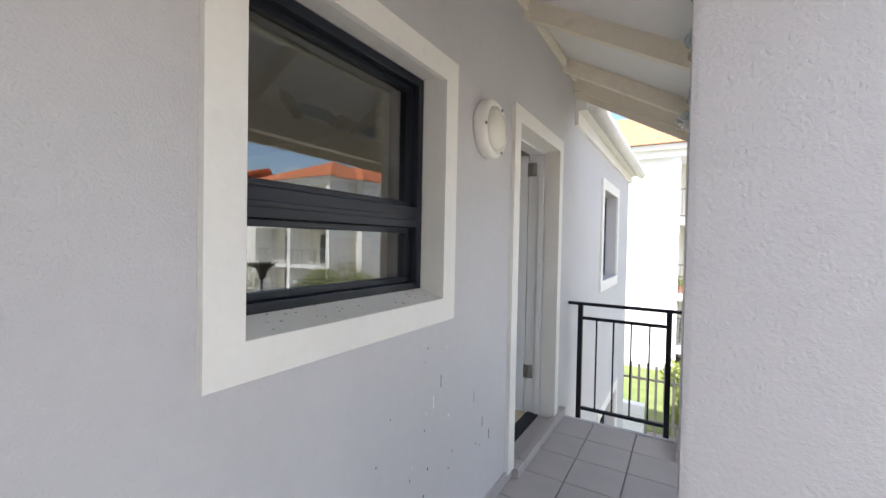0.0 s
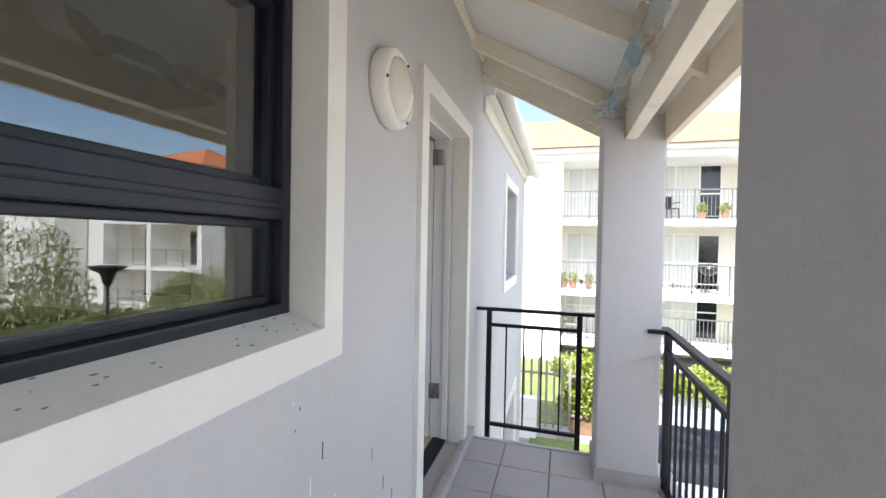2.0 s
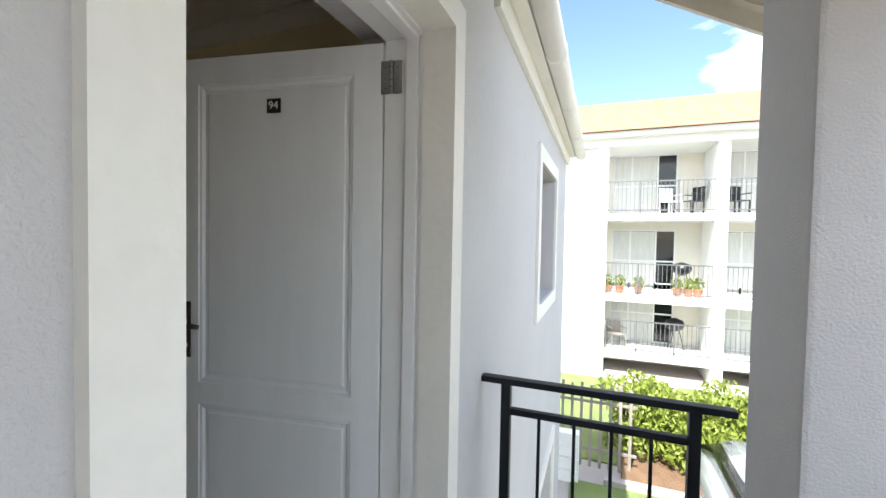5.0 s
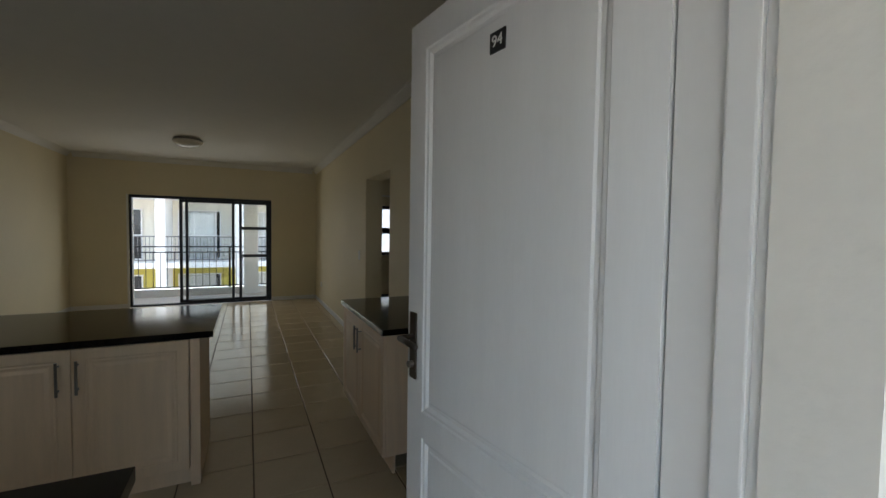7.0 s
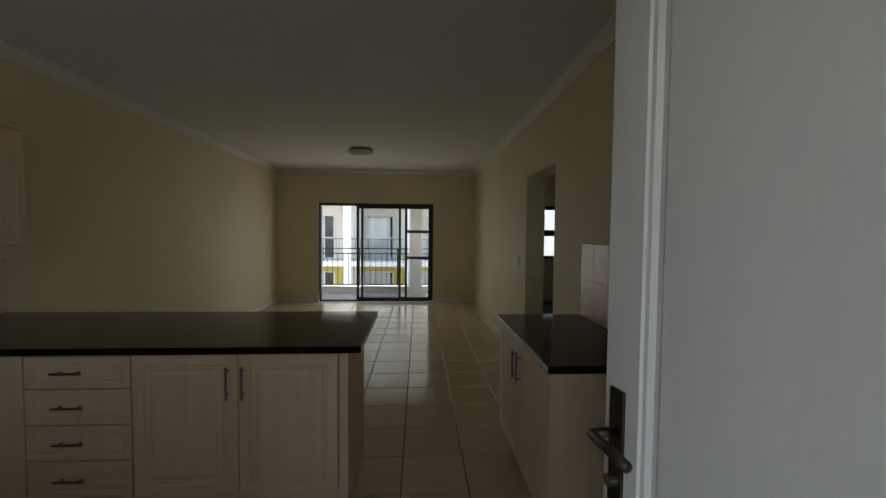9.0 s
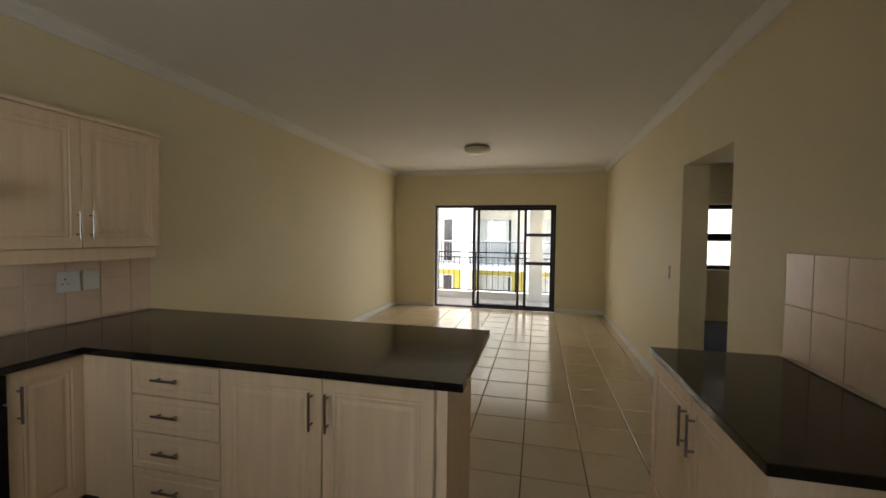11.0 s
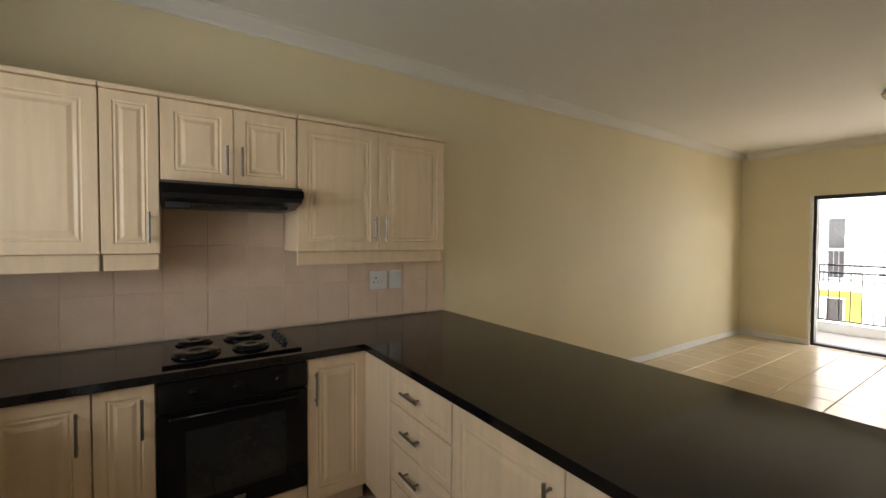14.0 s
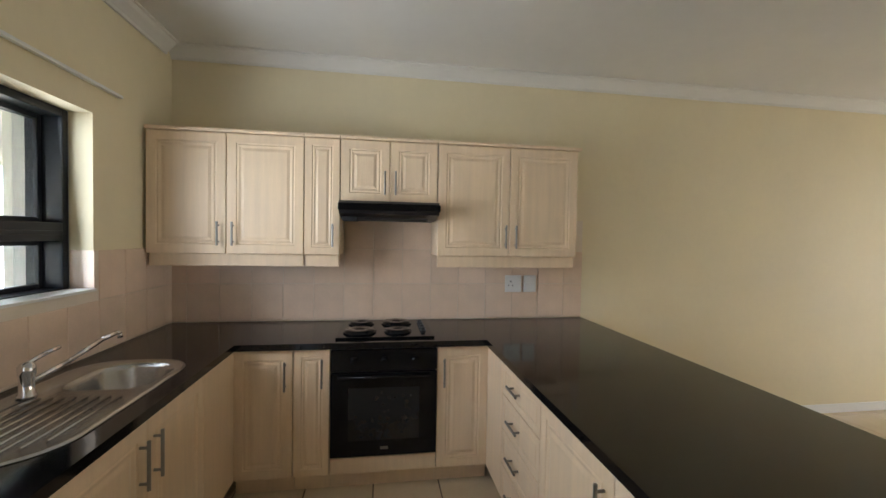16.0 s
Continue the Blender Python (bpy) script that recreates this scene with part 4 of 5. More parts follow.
bm = bmesh.new()
slope_box(bm, 0.002, 1.215, -1.6, 3.78, 0.0, 0.02)
part("board", bm, M_BOARD, rf, "white ceiling boards")
bm = bmesh.new()
slope_box(bm, 0.0, 1.215, -1.7, 3.755, 0.022, 0.12)
part("covering", bm, M_ROOF, rf, "terracotta tile covering")
for y in RAFTERS:
    bm = bmesh.new()
    slope_box(bm, 0.002, 1.158, y, y + 0.05, -0.115, -0.001)
    part("rafter", bm, M_BEAM, rf, "cream painted rafter")
bm = bmesh.new()
slope_box(bm, 0.002, 1.158, 3.70, 3.735, -0.14, -0.001)
part("barge_board", bm, M_BEAM, rf, "cream painted barge board")
bm = bmesh.new()
slope_box(bm, 0.002, 1.158, 3.735, 3.755, -0.20, -0.03)
part("barge_board", bm, M_BEAM, rf)
part("wall_plate", B(0.002, 0.03, -1.6, 3.70, 2.72, 2.775), M_BEAM, rf)
solo("beam", B(0.955, 1.02, -1.5, 3.20, 1.965, 2.125, bev=0.004), M_BEAM, "cream painted timber eaves beam on columns", "beam")
solo("beam", B(1.16, 1.195, -1.5, 3.75, 1.945, 2.12, bev=0.004), M_BEAM, "cream painted timber fascia beam", "beam")

# clear plastic bottles and film stuffed along the beam
random.seed(5)
for k in range(9):
    y = 3.10 - 0.165 * k + random.uniform(-0.02, 0.02)
    x = 0.90 + random.uniform(-0.015, 0.015)
    b = thing("plastic_bottle", (x, y, 2.13), "clear crumpled plastic bottle tucked behind the beam", "bottle", "bottles along the beam")
    bm = bmesh.new()
    lathe(bm, [(0.030, -0.10), (0.036, -0.09), (0.031, -0.05), (0.037, -0.02), (0.032, 0.02), (0.036, 0.05), (0.018, 0.085), (0.012, 0.09), (0.012, 0.105)], 12,
          pose(x, y, 2.155, 70 + random.uniform(-15, 15), random.uniform(-15, 15), random.uniform(-20, 20)))
    part("bottle_body", bm, (M_PLASTICBAG, M_PLASTICBLUE, M_PLASTICTEA)[k % 3], b, "", True)
pb = bmesh.new()
bmesh.ops.create_icosphere(pb, subdivisions=4, radius=1.0)
for v in pb.verts:
    n = noise.noise(v.co * 3.1) * 0.35 + noise.noise(v.co * 8) * 0.12
    v.co = Vector((v.co.x * 0.085, v.co.y * 0.06, v.co.z * 0.05)) * (1 + n) + Vector((0.87, 3.19, 2.14))
solo("plastic_film", pb, M_PLASTICBAG, "crumpled clear plastic film on the column head", "plastic film")


def railing(name, p, q, z0, zt, posts, n, label, foot=True):
    """Steel railing from p to q (x, y): flat top rail, lower rails, square posts at the given fractions, n balusters per bay."""
    p, q = Vector((*p, 0)), Vector((*q, 0))
    d = (q - p)
    L = d.length
    m = Matrix.Translation(p) @ Matrix.Rotation(math.atan2(d.y, d.x), 4, 'Z')
    t = thing(name, (p.x, p.y, z0), label, "railing", "balcony railings")

    def bar(nm, x0, x1, hw, za, zb, bev=0.003):
        bm = bmesh.new()
        box(bm, x0, x1, -hw, hw, za, zb, bev, m)
        return part(nm, bm, M_RAIL, t)
    bar("top_rail", 0, L, 0.022, zt - 0.025, zt, 0.006)
    xs = [L * f for f in posts]
    for x in xs:
        bar("post", x - 0.019, x + 0.019, 0.019, z0, zt - 0.025)
    for a, b in zip(xs, xs[1:]):
        bar("mid_rail", a + 0.019, b - 0.019, 0.014, zt - 0.145, zt - 0.120)
        bar("bottom_rail", a + 0.019, b - 0.019, 0.014, zt - 0.91, zt - 0.885)
        for k in range(n):
            x = a + (b - a) * (k + 1) / (n + 1)
            bar("baluster", x - 0.006, x + 0.006, 0.006, zt - 0.885, zt - 0.145, 0)
    return t


railing("railing", (0.0, 3.74), (0.88, 3.74), -0.16, 0.862, (0.115, 0.862), 4, "black painted steel railing at the walkway end")
railing("railing", (1.215, 3.30), (1.215, 1.36), -0.03, 0.885, (0.04, 0.52, 0.98), 8, "black painted steel railing along the walkway")
solo("rail_return", B(1.10, 1.2, 3.165, 3.187, 0.862, 0.885), M_RAIL, "flat black steel rail fixing on column", "bracket")
railing("railing", (-10.3, 0.45), (-10.3, 4.2), 0.05, 1.03, (0.01, 0.25, 0.5, 0.75, 0.99), 6, "black painted steel balcony railing")
solo("balcony_column", B(-10.38, -10.08, 2.62, 2.92, -0.06, 2.24, bev=0.01), M_FACADE_W, "white plastered balcony column", "column")

# bulkhead lamp
bl = thing("bulkhead_lamp", (0.0, 2.005, 1.9), "round cream bulkhead lamp on plaster wall", "wall lamp")
bm = bmesh.new()
lathe(bm, [(0.135, 0.0), (0.14, 0.01), (0.138, 0.045), (0.128, 0.058), (0.108, 0.060), (0.106, 0.054)], 40, pose(0.0, 2.005, 1.9, 0, 90, 0))
part("housing", bm, M_BAND, bl, "cream plastic rim", True)
bm = bmesh.new()
lathe(bm, [(0.107, 0.05), (0.104, 0.062), (0.08, 0.078), (0.04, 0.088), (0.006, 0.09)], 40, pose(0.0, 2.005, 1.9, 0, 90, 0))
part("diffuser", bm, M_OPAL, bl, "opal glass diffuser", True)
for a in (60, 180, 300):
    bm = bmesh.new()
    cy, cz = 2.005 + 0.121 * math.cos(radians(a)), 1.9 + 0.121 * math.sin(radians(a))
    cyl(bm, (0.056, cy, cz), (0.063, cy, cz), 0.006, 10)
    part("screw", bm, M_MARK, bl)

# scuffs and drips on the corridor wall
random.seed(11)
for k in range(26):
    y, z = random.uniform(1.05, 2.2), random.uniform(0.3, 0.98)
    h = random.choice((0.006, 0.01, 0.012, 0.05))
    w = random.uniform(0.002, 0.005)
    solo("wall_mark", B(0.0002, 0.0012, y, y + w, z, z + h), M_MARK if k % 3 else M_STAIN, "small dark scuff mark on plaster wall", "mark", "marks on the walkway wall")
for k in range(34):
    y = random.uniform(WIN[0] + 0.08, WIN[1] - 0.05)
    x = random.uniform(-0.11, 0.005)
    bm = bmesh.new()
    bmesh.ops.create_icosphere(bm, subdivisions=2, radius=1.0)
    s = random.uniform(0.0015, 0.0055)
    for v in bm.verts:
        n = 1 + 0.5 * noise.noise(v.co * 1.7 + Vector((k, 0, 0)))
        v.co = Vector((x + v.co.x * s * n * 0.7, y + v.co.y * s * n, 1.1225 + (0.021 - x) * 0.289 + 0.0006 + v.co.z * 0.0012))
    solo("ledge_dirt", bm, M_DIRT, "fleck of dirt on the window ledge", "dirt", "dirt on the ledge")

# main roof eave with gutter along the rest of the wall
solo("trim_eave", boxes([(0.0, 0.10, 3.80, 7.75, 2.50, 2.60), (0.0, 0.03, 3.80, 7.75, 2.38, 2.50)], 0.004), M_BAND, "cream painted eaves board", "eaves", kind="structure")
gt = thing("gutter", (0.16, 5.5, 2.52), "cream half-round roof gutter", "gutter")
bm = bmesh.new()
cyl(bm, (0.165, 3.84, 2.53), (0.165, 7.8, 2.53), 0.062, 16)
part("channel", bm, M_BAND, gt, "", True)
for y in (4.6, 5.6, 6.6):
    bm = bmesh.new()
    cyl(bm, (0.165, y, 2.53), (0.165, y + 0.05, 2.53), 0.067, 16)
    part("joint_clip", bm, M_BAND, gt, "", True)
bm = bmesh.new()
vs = [bm.verts.new(p) for p in ((0.06, 3.8, 2.62), (0.06, 7.7, 2.62), (-4.5, 7.7, 4.4), (-4.5, 3.8, 4.4))]
bm.faces.new(vs)
bmesh.ops.solidify(bm, geom=bm.faces[:], thickness=-0.05)
solo("roof_main", bm, M_ROOF, "terracotta tiled main roof", "roof", kind="structure")
solo("roof_slab", boxes([(XW, XI, -0.2, 7.3, CEIL + 0.13, CEIL + 0.25)]), M_FACADE_W, "concrete roof slab", "roof", kind="structure")

# ---- ground ----
solo("ground", boxes([(-400, 400, -400, 500, GROUND - 0.3, GROUND)]), M_ASPHALT, "pale dry paved ground", "ground", kind="structure")
solo("lawn", boxes([(0.05, 2.6, 4.0, 9.6, GROUND, GROUND + 0.03), (2.6, 30, 12.6, 15.5, GROUND, GROUND + 0.03), (-6, 0.9, 10.4, 15.5, GROUND, GROUND + 0.03)]), M_GRASS, "sunlit green lawn", "lawn", kind="structure")
solo("road", boxes([(2.6, 7.0, -20, 9.6, GROUND, GROUND + 0.02)]), M_ASPHALT, "pale paved parking road", "road", kind="structure")
solo("kerb", boxes([(0.6, 30, 9.6, 9.75, GROUND, GROUND + 0.13)], 0.01), M_ASPHALT, "pale concrete kerb", "kerb", kind="structure")
solo("planting_bed", boxes([(0.9, 30, 9.75, 12.6, GROUND, GROUND + 0.06)]), M_SOIL, "brown soil planting bed", "ground", kind="structure")


def leaves(bm, centre, spread, n, size, seed, thin=1.0):
    """Scatter of small folded leaves in an uneven cloud."""
    rnd = random.Random(seed)
    for _ in range(n):
        while True:
            p = Vector((rnd.uniform(-1, 1), rnd.uniform(-1, 1), rnd.uniform(-1, 1)))
            if p.length < 1 and p.length > rnd.random() * 0.8:
                break
        c = Vector(centre) + Vector((p.x * spread[0], p.y * spread[1], p.z * spread[2]))
        s = size * rnd.uniform(0.6, 1.3)
        e = Euler((rnd.uniform(0, 6.3), rnd.uniform(0, 6.3), rnd.uniform(0, 6.3))).to_matrix()
        q = [c + e @ Vector(v) for v in ((-s, 0, 0), (0, -s * 0.45 * thin, s * 0.12), (s, 0, 0), (0, s * 0.45 * thin, s * 0.12))]
        bm.faces.new([bm.verts.new(v) for v in q])


def shrub(name, x, y, z0, sx, sy, sz, n, size, mat, label, cat, seed, group="", thin=1.0, clumps=9, low=0.55):
    t = thing(name, (x, y, z0), label, cat, group)
    rnd = random.Random(seed)
    bm = bmesh.new()
    for k in range(6):
        a = rnd.uniform(0, 6.28)
        top = Vector((x + math.cos(a) * sx * 0.7, y + math.sin(a) * sy * 0.7, z0 + sz * rnd.uniform(0.9, 1.5)))
        mid = Vector((x, y, z0)).lerp(top, 0.5) + Vector((0, 0, 0.15 * sz))
        cyl(bm, (x + 0.04 * math.cos(a), y + 0.04 * math.sin(a), z0), mid, 0.035, 6, 0.022)
        cyl(bm, mid, top, 0.022, 6, 0.006)
    part("branches", bm, M_BARK, t)
    bm = bmesh.new()
    for k in range(clumps):
        a, r = rnd.uniform(0, 6.28), rnd.uniform(0.1, 0.75)
        c = (x + sx * r * math.cos(a), y + sy * r * math.sin(a), z0 + sz * rnd.uniform(low, 1.55))
        f = rnd.uniform(0.35, 0.6)
        leaves(bm, c, (sx * f, sy * f, sz * f * 0.9), n // clumps, size, seed * 100 + k, thin)
    part("foliage", bm, mat, t)
    return t


HG = "clipped hedge plants"
for k in range(19):
    shrub("hedge_bush", 1.35 + 0.82 * k, 11.0 + 0.22 * math.sin(k * 2.1), GROUND + 0.05, 0.85, 0.85, 0.80 + 0.05 * math.sin(k * 1.7), 5600, 0.06, M_LEAF,
          "sunlit yellow-green hedge bush in soil", "hedge", 40 + k, HG, clumps=18, low=0.35)
shrub("olive_tree", 5.0, 6.3, GROUND, 1.25, 1.3, 1.95, 9000, 0.075, M_LEAF2, "wispy olive-green tree beside the parking", "tree", 71, thin=0.5, clumps=16)
shrub("olive_tree", 8.2, 9.2, GROUND, 1.8, 1.5, 1.9, 9000, 0.085, M_LEAF2, "wispy olive-green tree beyond the parking", "tree", 72, thin=0.5, clumps=16)
shrub("olive_tree", 8.6, 5.6, GROUND, 1.35, 1.35, 2.5, 9000, 0.075, M_LEAF2, "tall wispy olive-green tree beside the parking", "tree", 73, thin=0.5, clumps=16)
for k in range(9):
    shrub("garden_bush", 8.4 + 0.45 * math.sin(k * 1.9), -4.5 + 2.0 * k, GROUND, 1.1, 1.1, 0.85 + 0.2 * math.sin(k * 2.3), 2600, 0.08, M_LEAF2, "loose olive-green bush beside the parking", "bush", 90 + k, "bushes along the parking", thin=0.5)

for k in range(8):
    shrub("garden_bush", 13.6 + 0.5 * math.sin(k * 2.7), 6.5 + 1.75 * k, GROUND, 1.15, 1.15, 1.05 + 0.2 * math.sin(k * 1.3), 2200, 0.09, M_LEAF2, "tall loose olive-green bush before the far building", "bush", 120 + k, "bushes before the far building", thin=0.5)
gl = thing("garden_lamp", (12.3, 9.6, GROUND), "dark post-top garden lamp with a wide dish", "street lamp")
bm = bmesh.new()
cyl(bm, (12.3, 9.6, GROUND), (12.3, 9.6, GROUND + 2.7), 0.05, 12, 0.04)
part("pole", bm, M_RAIL, gl, "", True)
bm = bmesh.new()
lathe(bm, [(0.05, 2.65), (0.12, 2.75), (0.16, 2.95), (0.20, 3.05), (0.48, 3.22), (0.50, 3.26), (0.46, 3.27), (0.1, 3.24)], 24, pose(12.3, 9.6, GROUND))
part("dish", bm, M_RAIL, gl, "wide dark lamp dish", True)

# metal palisade fence and boundary wall
fc = thing("palisade_fence", (0.5, 10.2, GROUND), "grey green steel palisade fence", "fence")
for k in range(9):
    part("pale", B(-0.35 + 0.17 * k, -0.30 + 0.17 * k, 10.18, 10.21, GROUND, GROUND + 1.55 + 0.04 * (k % 2)), M_PLANK, fc)
for z in (0.3, 1.2):
    part("cross_rail", B(-0.4, 1.15, 10.21, 10.24, GROUND + z, GROUND + z + 0.05), M_PLANK, fc)
solo("boundary_block_wall", boxes([(-0.5, 0.18, 9.5, 9.7, GROUND + 0.22 * k, GROUND + 0.22 * k + 0.21) for k in range(4)], 0.01), M_FACADE_W, "low white block wall", "wall", kind="structure")

# parked cars


def car(x, y, rz, mat, label):
    m = pose(x, y, GROUND + 0.02, 0, 0, rz)
    t = thing("car", (x, y, GROUND + 0.02), label, "car", "parked cars")

    def hull(sections, cap=True):
        bm = bmesh.new()
        rs = []
        for yy, pts in sections:
            rs.append([bm.verts.new((px, yy, pz)) for px, pz in pts])
        for a, b in zip(rs, rs[1:]):
            for k in range(len(a)):
                bm.faces.new((a[k], a[(k + 1) % len(a)], b[(k + 1) % len(b)], b[k]))
        bm.faces.new(rs[0])
        bm.faces.new(rs[-1])
        bmesh.ops.transform(bm, matrix=m, verts=bm.verts)
        return bm

    def sec(w, zl, zh, r=0.10):
        return [(-w, zl), (w, zl), (w + 0.02, (zl + zh) / 2), (w - r * 0.4, zh - r * 0.4), (w - r * 1.4, zh), (-w + r * 1.4, zh), (-w + r * 0.4, zh - r * 0.4), (-w - 0.02, (zl + zh) / 2)]
    body = part("body", hull([(-2.05, sec(0.68, 0.35, 0.62)), (-1.9, sec(0.78, 0.24, 0.74)), (-1.0, sec(0.83, 0.2, 0.92)), (1.2, sec(0.83, 0.2, 0.95)), (1.85, sec(0.8, 0.24, 0.92)), (2.0, sec(0.72, 0.35, 0.75))]), mat, t, soft=True)
    part("cabin", hull([(-1.05, sec(0.72, 0.88, 0.95)), (-0.3, sec(0.66, 0.88, 1.40)), (0.9, sec(0.66, 0.88, 1.43)), (1.75, sec(0.72, 0.88, 1.0))]), M_WINDARK, t, "dark glass cabin", True)
    part("roof", hull([(-0.3, sec(0.62, 1.36, 1.425)), (0.3, sec(0.64, 1.38, 1.455)), (0.95, sec(0.62, 1.36, 1.44))]), mat, t, soft=True)
    for sx in (-1, 1):
        for wy in (-1.25, 1.3):
            bm = bmesh.new()
            lathe(bm, [(0.20, -0.09), (0.30, -0.09), (0.315, -0.05), (0.315, 0.05), (0.30, 0.09), (0.20, 0.09)], 24, m @ pose(sx * 0.76, wy, 0.315, 0, 90, 0))
            w = part("wheel", bm, M_RUBBER, t, "black tyre", True)
            bm = bmesh.new()
            lathe(bm, [(0.05, -0.07), (0.20, -0.08), (0.20, 0.08), (0.05, 0.07)], 20, m @ pose(sx * 0.77, wy, 0.315, 0, 90, 0))
            part("rim", bm, M_STEEL, w, "", True)
        bm = bmesh.new()
        box(bm, sx * 0.5 - 0.14, sx * 0.5 + 0.14, -2.02, -1.9, 0.58, 0.70, 0.02, m)
        part("headlight", bm, M_PLASTIC, t, "clear headlight")
    return t


car(2.75, 8.0, 0, M_CARPAINT, "silver hatchback parked beside the lawn")
car(5.0, 7.2, 0, M_CARPAINT, "pale silver hatchback parked in the road")

# ---- apartment buildings ----


def pane_window(b, m, u0, u1, z0, z1, split=(), rails=(), mat=None, frame_mat=None, curtain=True):
    """Glazed opening on a front: u along the facade, front towards local -y. Frame, glass and curtain behind."""
    fm = frame_mat or M_WHITE
    bm = bmesh.new()
    bars_u = [(u0, u0 + 0.05), (u1 - 0.05, u1)] + [(s - 0.025, s + 0.025) for s in split]
    bars_z = [(a, a + 0.05) for a in (z0, z1 - 0.05, *rails)]
    lattice(bm, sorted(x for p in bars_u for x in p), sorted(x for p in bars_z for x in p),
            lambda u, z: any(a < u < c for a, c in bars_u) or any(a < z < c for a, c in bars_z), -0.03, 0.03, m @ pose(0, 0, 0, 90))
    w = part("window", bm, fm, b, "white framed glazing")
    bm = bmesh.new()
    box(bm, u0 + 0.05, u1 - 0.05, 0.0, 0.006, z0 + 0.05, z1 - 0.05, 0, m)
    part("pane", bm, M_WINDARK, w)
    if curtain:
        bm = bmesh.new()
        a, c = (u0 + 0.08, u1 - 0.08) if curtain is True else curtain
        n = max(4, int((c - a) / 0.09))
        top = [bm.verts.new((a + (c - a) * k / n, -0.008 - 0.008 * (k % 2), z1 - 0.06)) for k in range(n + 1)]
        bot = [bm.verts.new((a + (c - a) * k / n, -0.008 - 0.008 * (k % 2), z0 + 0.06)) for k in range(n + 1)]
        for k in range(n):
            bm.faces.new((top[k], top[k + 1], bot[k + 1], bot[k]))
        bmesh.ops.transform(bm, matrix=m, verts=bm.verts)
        part("curtain", bm, M_CURTAIN, w, "pale net curtain")
    return w


